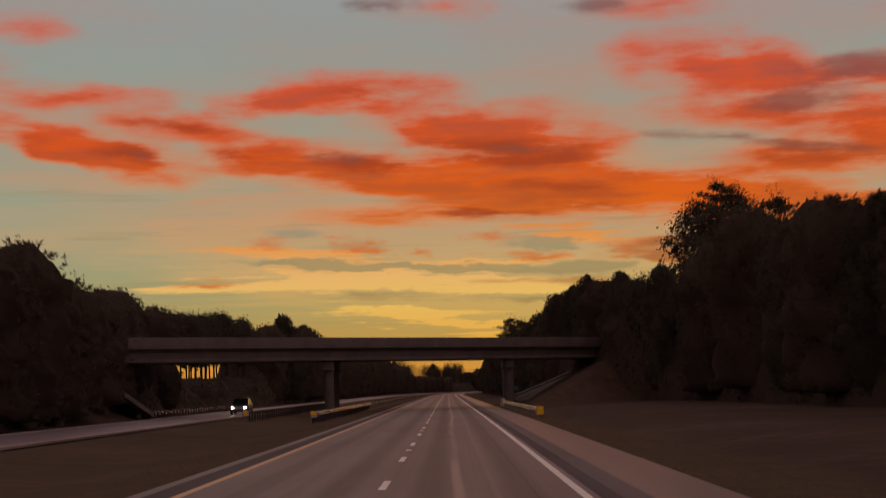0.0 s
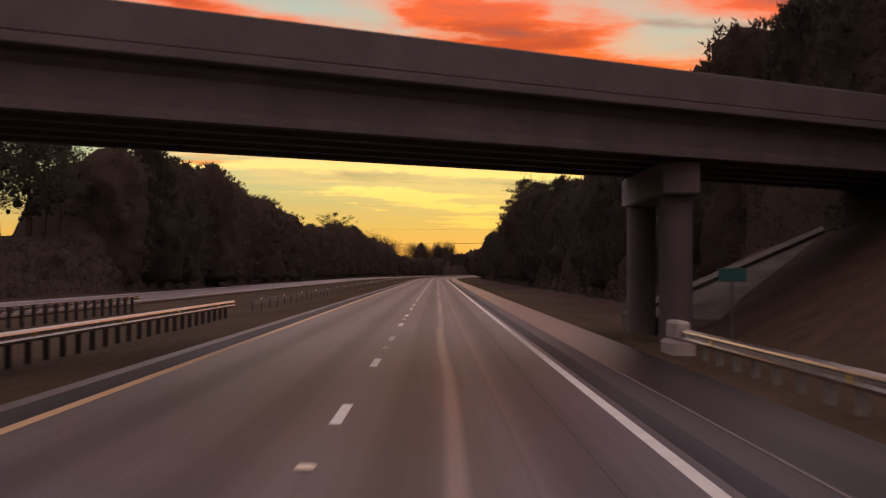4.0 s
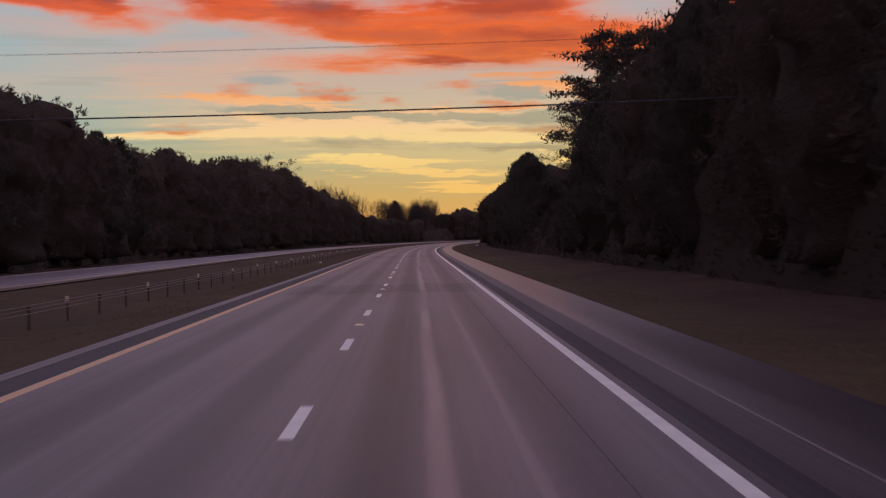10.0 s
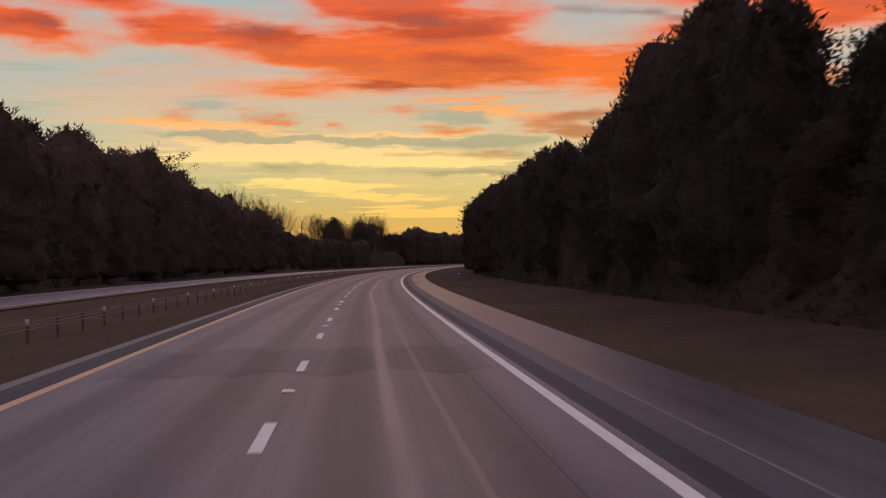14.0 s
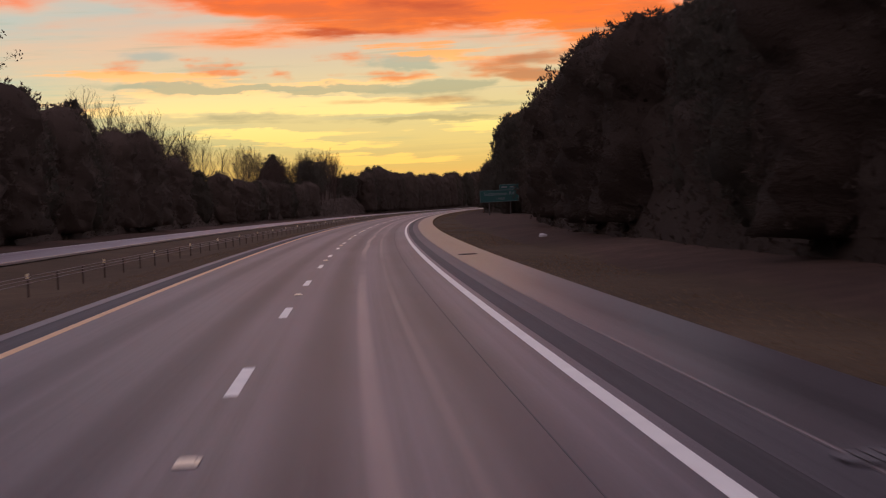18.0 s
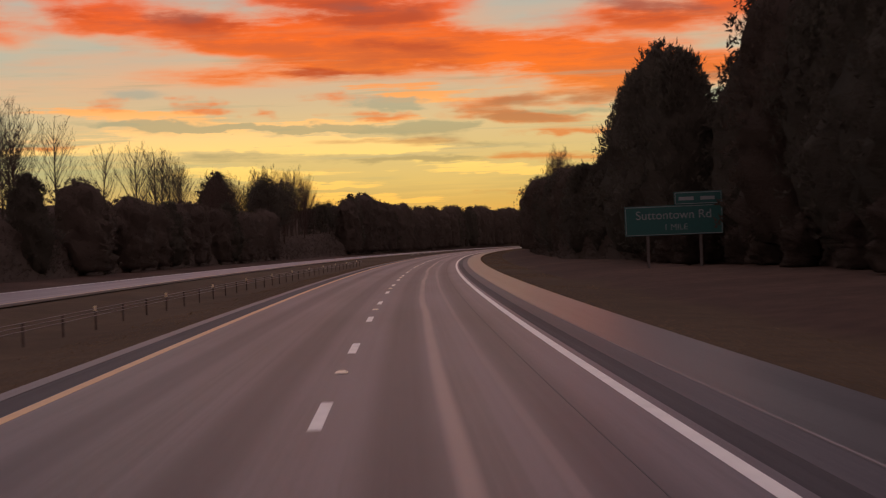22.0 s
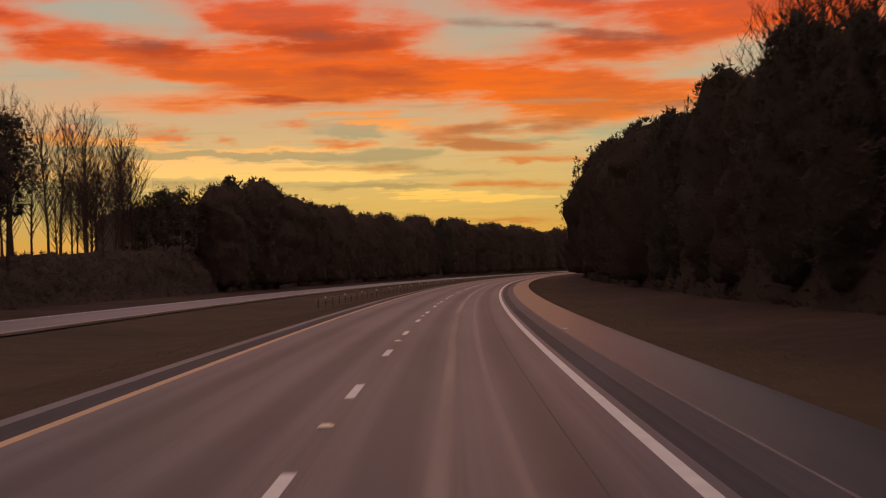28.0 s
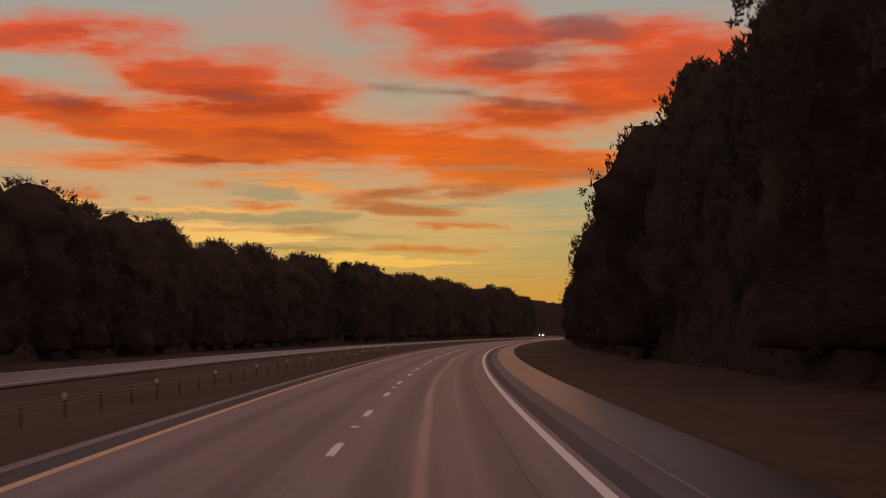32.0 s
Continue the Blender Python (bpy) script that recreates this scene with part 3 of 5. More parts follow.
CYCLE, DASH0, MARK0 = 12.192, 31.383, 26.906
k0 = int((S0 - DASH0) // CYCLE) + 1
for k in range(k0, int((1400 - DASH0) / CYCLE)):
    d0 = DASH0 + k * CYCLE
    ob = loft("lane_dash", [(-0.081, -0.004), (-0.076, 0.004), (0.076, 0.004), (0.081, -0.004)], d0, d0 + 3.05, 1.6, M_WHITE)
    tagged(ob, "white painted lane dash on the asphalt", "lane dash", group="lane dashes")


# ---- trees ----
HR = [8, 8, 8, 7.5, 7.5, 8.6, 8.5, 8.4, 9, 9, 10.6, 13, 13.0, 11.7, 10.3, 10.8, 12.5, 13.2, 13.0, 12.4, 12.6, 12.2, 4.6, 4.6, 6.6, 11.0, 9.4, 10.2, 10, 10.2,
      10.8, 11.2, 10.4, 10.2, 9.7, 10.9, 11.2, 9.8, 8.6, 8.6, 9.1, 10, 10.6, 10.6, 10.3, 11, 11.6, 12.2, 13.4, 15, 16.4, 16, 14.5, 12.5, 11, 10]
HL = [13, 13, 13, 13, 13.2, 13.1, 13.8, 13.8, 15.2, 16, 16, 16.4, 16.7, 16.2, 15.2, 14.5, 14.5, 14.1, 13.7, 13.2, 14, 14.3, 15.7, 16.2, 16.5, 16, 16.2,
      15.8, 15.4, 15, 13.6, 12.2, 11.4, 10.2, 9.6, 9.2, 8.8, 9.0, 9.2, 9.4, 9.8, 11, 12.5, 13.5, 15.4, 15.3, 15, 14.3, 14, 14.5, 14.5]


def edge_right(s):
    return float(np.interp(s, [0, 150, 195, 235, 700, 730, 760, 800, 832, 845, 868, 890, 2000], [29, 27, 17, 14, 14, 15.5, 18, 21.5, 21.5, 19, 17.5, 15, 14.5]))


def edge_left(s):
    return float(np.interp(s, [0, 560, 800, 2000], [-30, -31, -36, -36]))


def top_right(s):
    h = float(np.interp(s, -60 + 24 * np.arange(len(HR)), HR))
    return 1.95 + (h - 1.95) * (edge_right(s) + 0.6) / 13.0


def top_left(s):
    h = float(np.interp(s, 72 + 24 * np.arange(len(HL)), HL)) * float(np.interp(s, [150, 880, 930, 1300, 1500], [1.07, 1.06, 1.0, 1.0, 1.2]))
    return 1.95 + (h - 1.95) * (edge_left(s) - 1.0) / -32.0


rng = np.random.default_rng(7)


def tris_at(pts, size, rng, up=0.0, slim=0.28):
    """One small leaf-like blade at each point."""
    n = len(pts)
    a = rng.normal(size=(n, 3))
    a[:, 2] += up
    a /= np.linalg.norm(a, axis=1)[:, None]
    b = np.cross(a, rng.normal(size=(n, 3)))
    b /= np.linalg.norm(b, axis=1)[:, None]
    size = np.broadcast_to(size, (n,))[:, None] * rng.uniform(0.6, 1.4, (n, 1))
    v = np.stack([pts - a * size * 0.5 - b * size * slim, pts - a * size * 0.5 + b * size * slim, pts + a * size * 0.7], 1).reshape(-1, 3)
    f = np.arange(3 * n).reshape(-1, 3)
    return v, f


_g = (1 + 5 ** 0.5) / 2
ICO = np.array([(-1, _g, 0), (1, _g, 0), (-1, -_g, 0), (1, -_g, 0), (0, -1, _g), (0, 1, _g), (0, -1, -_g), (0, 1, -_g), (_g, 0, -1), (_g, 0, 1), (-_g, 0, -1), (-_g, 0, 1)]) / 1.902
ICO_F = np.array([(a, c, d) for a in range(12) for c in range(a) for d in range(c)
                  if max(np.linalg.norm(ICO[a] - ICO[c]), np.linalg.norm(ICO[c] - ICO[d]), np.linalg.norm(ICO[a] - ICO[d])) < 1.2])


def lumps_at(pts, size, rng, flat=0.75):
    """One dense ragged tuft of foliage at each point."""
    n = len(pts)
    q = rng.uniform(0, 6.2832, n)
    turn = np.stack([np.stack([np.cos(q), -np.sin(q), 0 * q], 1), np.stack([np.sin(q), np.cos(q), 0 * q], 1), np.stack([0 * q, 0 * q, flat + 0 * q], 1)], 1)
    v = np.einsum("nij,kj->nki", turn, ICO) * rng.uniform(0.65, 1.25, (n, 12, 1)) * (np.broadcast_to(size, (n,)) * rng.uniform(0.7, 1.25, n))[:, None, None]
    f = ICO_F[None] + (np.arange(n) * 12)[:, None, None]
    return (v + np.asarray(pts)[:, None]).reshape(-1, 3), f.reshape(-1, 3)


def merged(*sets):
    V, F, o = [], [], 0
    for v, f in sets:
        V.append(v)
        F.append(f + o)
        o += len(v)
    return np.concatenate(V), np.concatenate(F)


def bar_mesh(segs, sides=5):
    """Tapered bars: (a, b, ra, rb) each, as one mesh."""
    V, F = [], []
    for a, b, ra, rb in segs:
        a, b = np.array(a, float), np.array(b, float)
        d = b - a
        d /= np.linalg.norm(d) + 1e-9
        u = np.cross(d, (0.3, 0.9, 0.1))
        u /= np.linalg.norm(u) + 1e-9
        w = np.cross(d, u)
        o = len(V)
        for c, r in ((a, ra), (b, rb)):
            for i in range(sides):
                q = 6.2832 * i / sides
                V.append(c + (u * math.cos(q) + w * math.sin(q)) * r)
        F += [(o + i, o + (i + 1) % sides, o + sides + (i + 1) % sides, o + sides + i) for i in range(sides)]
    return V, F


def tufts_at(pts, axes, blades, length, rng, splay=0.75, slim=0.2):
    """A spray of narrow blades at each point, fanning out round its axis."""
    p = np.repeat(pts, blades, 0)
    n = len(p)
    a = np.repeat(axes, blades, 0) + rng.normal(size=(n, 3)) * splay
    a /= np.linalg.norm(a, axis=1)[:, None] + 1e-9
    b = np.cross(a, rng.normal(size=(n, 3)))
    b /= np.linalg.norm(b, axis=1)[:, None] + 1e-9
    ln = (np.repeat(np.broadcast_to(length, (len(pts),)), blades) * rng.uniform(0.6, 1.3, n))[:, None]
    p = p + rng.normal(size=(n, 3)) * ln * 0.35
    v = np.stack([p - b * ln * slim, p + b * ln * slim, p + a * ln], 1).reshape(-1, 3)
    return v, np.arange(3 * n).reshape(-1, 3)


def core_of(base, h, width, lobe, rings=17, sides=22):
    """The dense inside of a crown: a closed lumpy body of the crown's own outline."""
    V = [(0.0, 0.0, base)]
    for i in range(rings):
        t = (i + 0.5) / rings
        for k in range(sides):
            q = 6.2832 * (k + 0.5 * (i % 2)) / sides
            d = width(t) * lobe(q, t) * (0.79 + 0.09 * math.sin(i * 12.9898 + k * 78.233))
            V.append((math.cos(q) * d, math.sin(q) * d, base + t * (h * (0.93 + 0.16 * (lobe(q + 2.0, t) - 1.0)) - base)))
    V.append((0.0, 0.0, h * 0.93))
    F = [(0, 1 + (k + 1) % sides, 1 + k) for k in range(sides)]
    for i in range(rings - 1):
        o, u = 1 + i * sides, 1 + (i + 1) * sides
        for k in range(sides):
            m = (k + 1) % sides
            F += [(o + k, o + m, u + k), (o + m, u + m, u + k)]
    o = 1 + (rings - 1) * sides
    F += [(o + k, o + (k + 1) % sides, len(V) - 1) for k in range(sides)]
    return np.array(V), np.array(F)


# kind: crown base and half width (of the height), limbs, clumps, blades a clump, spread of a clump, blade length, upward pull, tuft size (of the height)
FORM = {"pine": (0.04, 0.235, 9, 330, 10, 0.36, 0.3, 0.9, 0.0), "edge": (0.0, 0.27, 9, 350, 10, 0.38, 0.25, 0.4, 0.0), "tall_pine": (0.2, 0.31, 50, 440, 32, 0.46, 0.22, 0.4, 0.0),
        "stem_pine": (0.48, 0.2, 24, 165, 22, 0.38, 0.16, 0.7, 0.018), "umbrella": (0.6, 0.3, 20, 130, 26, 0.5, 0.22, 0.2, 0.0), "bare": (0.4, 0.16, 34, 0, 0, 0, 0, 0, 0)}


def tree_meshes(kind, h, seed, thick=1.0):
    base, wide, limbs, clumps, blades, spread, size, up, tuft = FORM[kind]
    r = np.random.default_rng(seed)
    segs = []
    lean = r.normal(size=2) * 0.02
    n = 7
    pts = [np.array([lean[0] * h * (i / n) ** 2 + r.normal() * 0.05, lean[1] * h * (i / n) ** 2 + r.normal() * 0.05, h * 0.95 * i / n]) for i in range(n + 1)]
    pts[0][:2] = 0
    r0 = 0.011 * h + 0.04
    for i in range(n):
        segs.append((pts[i], pts[i + 1], r0 * (1 - 0.88 * i / n), r0 * (1 - 0.88 * (i + 1) / n)))
    base = max(0.6, base * h)
    ends = []

    def width(t):
        if kind in ("pine", "tall_pine", "stem_pine"):
            return wide * h * (1 - t ** 2.4) ** 0.55 * min(1.0, 0.55 + t * 1.6)
        if kind == "umbrella":
            return wide * h * math.sqrt(max(0.03, 1 - (t * 1.02) ** 3)) * min(1.0, 0.5 + t)
        return wide * h * math.sqrt(max(0.03, 1 - ((t - 0.4) / 0.6) ** 4 if t > 0.4 else 1.0 - 0.25 * (0.4 - t)))

    for i in range(limbs):
        t = (i + r.uniform(0, 1)) / limbs
        z = base + (h * 0.93 - base) * t
        q = i * 2.4 + r.normal() * 0.4
        ln = (width(t) * r.uniform(0.75, 1.15)) if kind != "bare" else (1.05 - z / h) * h * 0.26 + 0.9
        lift = {"bare": 1.5, "umbrella": 0.5, "tall_pine": 0.12}.get(kind, 0.3)
        a = np.array([lean[0] * h * (z / h) ** 2, lean[1] * h * (z / h) ** 2, z - (0.3 * ln if kind != "bare" else 0)])
        mid = a + np.array([math.cos(q), math.sin(q), lift]) * ln * 0.5
        q += r.normal() * 0.25
        end = mid + np.array([math.cos(q), math.sin(q), lift * 1.1]) * ln * 0.5
        segs += [(a, mid, 0.012 * ln + 0.02, 0.022), (mid, end, 0.022, 0.01)]
        ends.append((a, mid, end))
        if kind == "bare":
            for _ in range(8):
                p = a + (end - a) * r.uniform(0.25, 1)
                e = p + np.array([r.normal() * 0.45, r.normal() * 0.45, r.uniform(0.5, 1.4)]) * ln * 0.35
                segs.append((p, e, 0.016, 0.007))
                for _ in range(1):
                    u = p + (e - p) * r.uniform(0.3, 0.9)
                    segs.append((u, u + np.array([r.normal() * 0.35, r.normal() * 0.35, r.uniform(0.2, 0.8)]) * 0.8, 0.009, 0.005))
    V, F = bar_mesh(segs, 5 if kind != "bare" else 3)
    trunk = mesh_of("trunk", V, F, M_BARK, smooth=True)
    if not clumps:
        return trunk, None
    if kind in ("pine", "edge"):
        clumps = int(clumps * thick)
        # dense crown: lumpy inside, sprays of foliage all over it, upright shoots on top
        off = r.uniform(0, 50)

        def lobe(q, t):
            x, y, z = math.cos(q), math.sin(q), t * h
            return 1.0 + 0.34 * noise.noise((x * 1.5 + off, y * 1.5, z * 0.36)) + 0.22 * noise.noise((x * 4.0, y * 4.0 + off, z * 1.0))

        t = r.uniform(0, 1, clumps) ** 0.75
        q = r.uniform(0, 6.2832, clumps)
        wd = np.array([width(b) * lobe(a, b) * r.uniform(0.8, 1.06) for a, b in zip(q, t)])
        c = np.stack([np.cos(q) * wd, np.sin(q) * wd, base + t * (h * 0.945 - base)], 1)
        axes = np.stack([np.cos(q) * 0.7, np.sin(q) * 0.7, np.full(clumps, up) + t * 0.6], 1)
        size = size if thick > 0.9 else size * 1.5
        v, f = merged(core_of(base, h, width, lobe), tufts_at(c, axes, blades, size, r))
        k = (80 if thick > 0.9 else 50) if kind == "pine" else 14
        t = r.uniform(0.5, 0.93, k)
        q = r.uniform(0, 6.2832, k)
        wd = np.array([width(b) * lobe(a, b) * math.sqrt(r.uniform(0.6, 1)) for a, b in zip(q, t)])
        tip = np.stack([np.cos(q) * wd, np.sin(q) * wd, base + t * (h * 0.93 - base)], 1)
        rise = np.linspace(0, 1, 4)[None, :, None] * (np.array([0, 0, 1.0]) * r.uniform(0.3, 0.8, (k, 1, 1)))
        tip = (tip[:, None, :] + rise).reshape(-1, 3)
        v, f = merged((v, f), tufts_at(tip, np.tile((0, 0, 1.0), (len(tip), 1)), 5, 0.22, r, 0.45))
        return trunk, mesh_of("crown", v, f, M_NEEDLE if kind == "pine" else M_LEAF if thick > 0.9 else M_HAZED, smooth=True)
    c = []
    for i in range(clumps):
        if kind in ("tall_pine", "umbrella") or r.uniform() < 0.35:
            a, mid, end = ends[r.integers(len(ends))]
            w = r.uniform(0.35, 1.05) if kind != "tall_pine" else r.uniform(0.1, 1.08) ** 0.6
            c.append(a + (end - a) * w + r.normal(size=3) * (0.3, 0.3, 0.14))
        else:
            t = r.uniform(0, 1) ** 0.9
            q, d = r.uniform(0, 6.2832), width(t) * math.sqrt(r.uniform(0.2, 1)) * r.uniform(0.85, 1.1)
            c.append(np.array([math.cos(q) * d, math.sin(q) * d, base + t * (h * 0.97 - base)]))
    c = np.array(c)
    p = np.repeat(c, blades, 0) + r.normal(size=(clumps * blades, 3)) * (spread, spread, spread * (0.42 if kind == "tall_pine" else 0.6))
    # young upright shoots over the crown
    k = {"pine": 40, "tall_pine": 20, "edge": 14}.get(kind, 6)
    tips = c[r.integers(len(c), size=k)] + r.normal(size=(k, 3)) * 0.2
    tips = np.concatenate([tips, np.array([[lean[0] * h + r.normal() * 0.03 * h, lean[1] * h + r.normal() * 0.03 * h, h * r.uniform(0.88, 0.97)] for _ in range(12)])])
    shoots = np.repeat(tips, 12, 0) + np.stack([r.normal(size=len(tips) * 12) * 0.07, r.normal(size=len(tips) * 12) * 0.07, r.uniform(0.1, 0.9, len(tips) * 12)], 1)
    v1, f1 = tris_at(p, size * np.where(p[:, 2] > 0.6 * h, 1.4, 1.0), r, up)
    v2, f2 = tris_at(shoots, size * 0.75, r, 2.5, 0.2)
    v, f = merged((v1, f1), (v2, f2))
    if tuft:
        # dense inner twigs and shade leaves
        core = c[::3] * (0.74, 0.74, 0.95)
        v, f = merged((v, f), lumps_at(core, tuft * h * np.clip(1.3 - 0.85 * (core[:, 2] / h) ** 2, 0.28, 1.0), r, 1.1))
    crown = mesh_of("crown", v, f, M_LEAF if kind in ("edge", "umbrella") else M_NEEDLE, smooth=True)
    return trunk, crown


LABELS = {"pine": ("pine_tree", "dark pine with upright shoots over a ragged crown", "pine tree"),
          "edge": ("broadleaf_tree", "dense dark broadleaf tree leafy down to the ground", "tree"),
          "tall_pine": ("pine_tree", "very tall old pine with layered open boughs", "pine tree"),
          "stem_pine": ("pine_tree", "slim pine with a bare trunk and a high crown", "pine tree"),
          "umbrella": ("broadleaf_tree", "tall tree with a flat spreading crown over the wood", "tree"),
          "bare": ("bare_tree", "leafless slender tree with fine upright twigs", "bare tree")}
KINDS = (("pine", (10, 12, 14, 16, 11)), ("edge", (9, 10, 12, 14, 11)), ("bare", (14, 17, 19)), ("tall_pine", (24, 26)), ("stem_pine", (13, 15, 17)), ("umbrella", (27,)))
STOCK = {k: [(h, tree_meshes(k, h, 11 * i + len(k), 1.05)) for i, h in enumerate(hs)] for k, hs in KINDS}
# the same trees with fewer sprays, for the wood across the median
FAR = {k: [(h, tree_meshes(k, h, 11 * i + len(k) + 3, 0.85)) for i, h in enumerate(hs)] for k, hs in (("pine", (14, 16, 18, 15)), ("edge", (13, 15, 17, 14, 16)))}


def plant(kind, s, lat, height, i, group, slim=1.0):
    pool = FAR[kind] if group == G_L and kind in FAR else STOCK[kind]
    h0, (tr, cr) = pool[i % len(pool)]
    nm, lb, cat = LABELS[kind] if group != G_S else ("shrub", "low dense dark shrub at the edge of the wood", "shrub")
    f = height / h0
    e = thing(nm, spot(s, lat, ground_z(s, lat) - 0.15, rng.uniform(0, 360)) @ Matrix.Diagonal((f ** 0.7 * slim, f ** 0.7 * slim, f, 1)), lb, cat, group)
    t = new("trunk", tr)
    t.parent = e
    if cr:
        c = new("crown", cr)
        c.parent = e
    return e


G_S = "shrubs behind the exit sign"
G_R, G_L, G_B = "trees along the near verge", "trees beyond the opposite carriageway", "bare trees in the wood"
i = 0
s = 24.0
while s < 1340:
    i += 1
    lat = edge_right(s) + rng.uniform(0.4, 2.8)
    if not 268 < s < 296:
        plant("stem_pine" if 118 < s < 185 and i % 2 else "pine" if rng.uniform() < 0.6 else "edge", s, lat, (top_right(s) - bank(s, lat)) * rng.uniform(0.88, 1.05), i, G_R)
    s += rng.uniform(6.0, 9.0)
s = 96.0
while s < 1760:
    i += 1
    if not (815 < s < 905 and rng.uniform() < 0.6) and not 1046 < s < 1140 and not 186 < s < 292:
        lat = edge_left(s) - rng.uniform(-0.6, 2.2)
        plant("pine" if rng.uniform() < 0.2 else "edge", s, lat, (top_left(s) - bank(s, lat)) * rng.uniform(0.9, 1.08), i, G_L)
    s += rng.uniform(7.5, 10.5) if s < 1300 else rng.uniform(11, 16)
# trees that stand out over the rest
for s, lat, peak, k in ((503, 22.5, 26, 0), (506, 24.5, 25, 1), (512, 27.5, 24, 0), (526, 26.5, 21, 1), (499, 21.5, 20, 1), (495, 26.5, 24, 1), (478, 21.5, 22, 1), (486, 24.5, 24, 0), (215, 39, 31, 1), (190, 42, 26, 0), (222, 44, 27, 0)):
    plant("tall_pine", s, lat, peak - ground_z(s, lat), k, G_R)
for s, lat, peak, k in ((838, 19, 15, 0), (844, 18.4, 16.3, 1), (850, 18.8, 15.6, 2), (856, 18.4, 14, 3), (863, 18.8, 13.5, 4), (812, 23, 17.5, 1), (804, 22.5, 17, 2), (798, 22.5, 17.5, 3), (806, 25, 19, 4), (818, 24, 18.5, 0), (826, 24.5, 18, 1), (866, 20.5, 17.5, 2), (872, 22.5, 19, 3), (880, 21, 18, 4), (888, 23, 18, 0)):
    plant("pine", s, lat, peak, k, G_R)
for k, (s, lat, peak) in enumerate(((519, 15.6, 11.4), (525, 15.2, 12.6), (531, 15.8, 12.9), (537, 15.0, 12.6), (543, 15.6, 12.2), (512, 17.0, 9.0))):
    plant("pine", s, lat, peak, k, G_R)
for k in range(54):
    s, row = 188 + 1.9 * k, k % 4
    lat = -34.5 - 4.0 * row - rng.uniform(0, 1.5)
    plant("stem_pine", s + rng.uniform(-1, 1), lat, (top_left(s) - bank(s, lat)) * rng.uniform(0.9, 1.03), k, G_L)
for k in range(24):
    # low shrubs at the foot of the wood behind the sign
    s = 784 + 2.9 * k
    plant("edge", s, (20.2 if s < 823 else 17.4) + 1.2 * (k % 3) + rng.uniform(-0.4, 0.4), rng.uniform(2.4, 4.2), k, G_S)
for k in range(9):
    plant("stem_pine", 267 + 4 * k, 15.5 + 3.0 * (k % 2) + rng.uniform(0, 1), top_right(267 + 4 * k) * rng.uniform(0.95, 1.05), k, G_R)
for k in range(7):
    plant("stem_pine", 1046 + 3.2 * k, -38 - 2.5 * (k % 2), 17.5 - 1.5 * (k % 3), k, G_L)
for k in range(5):
    plant("stem_pine", 1128 + 4.4 * k, -38.5 - 3.0 * (k % 3) - rng.uniform(0, 2), rng.uniform(12.5, 16.0), k, G_L)
for k, (s, lat, peak) in enumerate(((205, 37, 26), (212, 41, 29), (198, 40, 25), (220, 37, 28))):
    plant("stem_pine", s, lat, peak - ground_z(s, lat), k, G_R, 1.25)
plant("umbrella", 793, -52, 28.5, 0, G_L, 1.15)
plant("pine", 1068, -53, 20.5, 2, G_L, 1.2)
for s, lat, h in ((300, 20, 14.5), (304, 21, 14), (892, 21, 15), (897, 23, 16), (905, 22, 14), (1000, 19, 15.8), (1005, 20, 16.8), (1010, 19.5, 16.4), (1015, 20.5, 16.2), (1021, 20, 15.6), (996, 18.5, 15),
                  (815, -41, 19.5), (826, -40, 18), (838, -40, 18), (848, -39, 18), (858, -41, 17.5), (868, -40, 17), (880, -39, 16.5), (893, -41, 17), (905, -40, 16.5),
                  (930, -41, 15.5), (946, -40, 16), (958, -40, 16.5), (966, -41, 17), (962, -39, 15.5), (971, -43, 16.5), (976, -40, 15), (983, -42, 15.5), (990, -44, 16), (1010, -42, 16), (1058, -42, 18), (1066, -43, 19), (1074, -42, 18.5), (1082, -43, 19.5),
                  (1090, -42, 19), (1097, -43, 20), (1104, -42, 20), (1110, -44, 19.5), (1117, -42, 20), (1123, -43, 19), (1130, -44, 18)):
    i += 1
    plant("bare", s, lat, h, i, G_B)
for k in range(52):
    i += 1
    s = (812 + 6.4 * k) if k < 15 else (1046 + 2.9 * (k - 15))
    plant("bare", s, -39 - rng.uniform(0, 6 if k < 15 else 16), (16.0 if k < 15 else 16.8) * rng.uniform(0.85, 1.08), i, G_B)


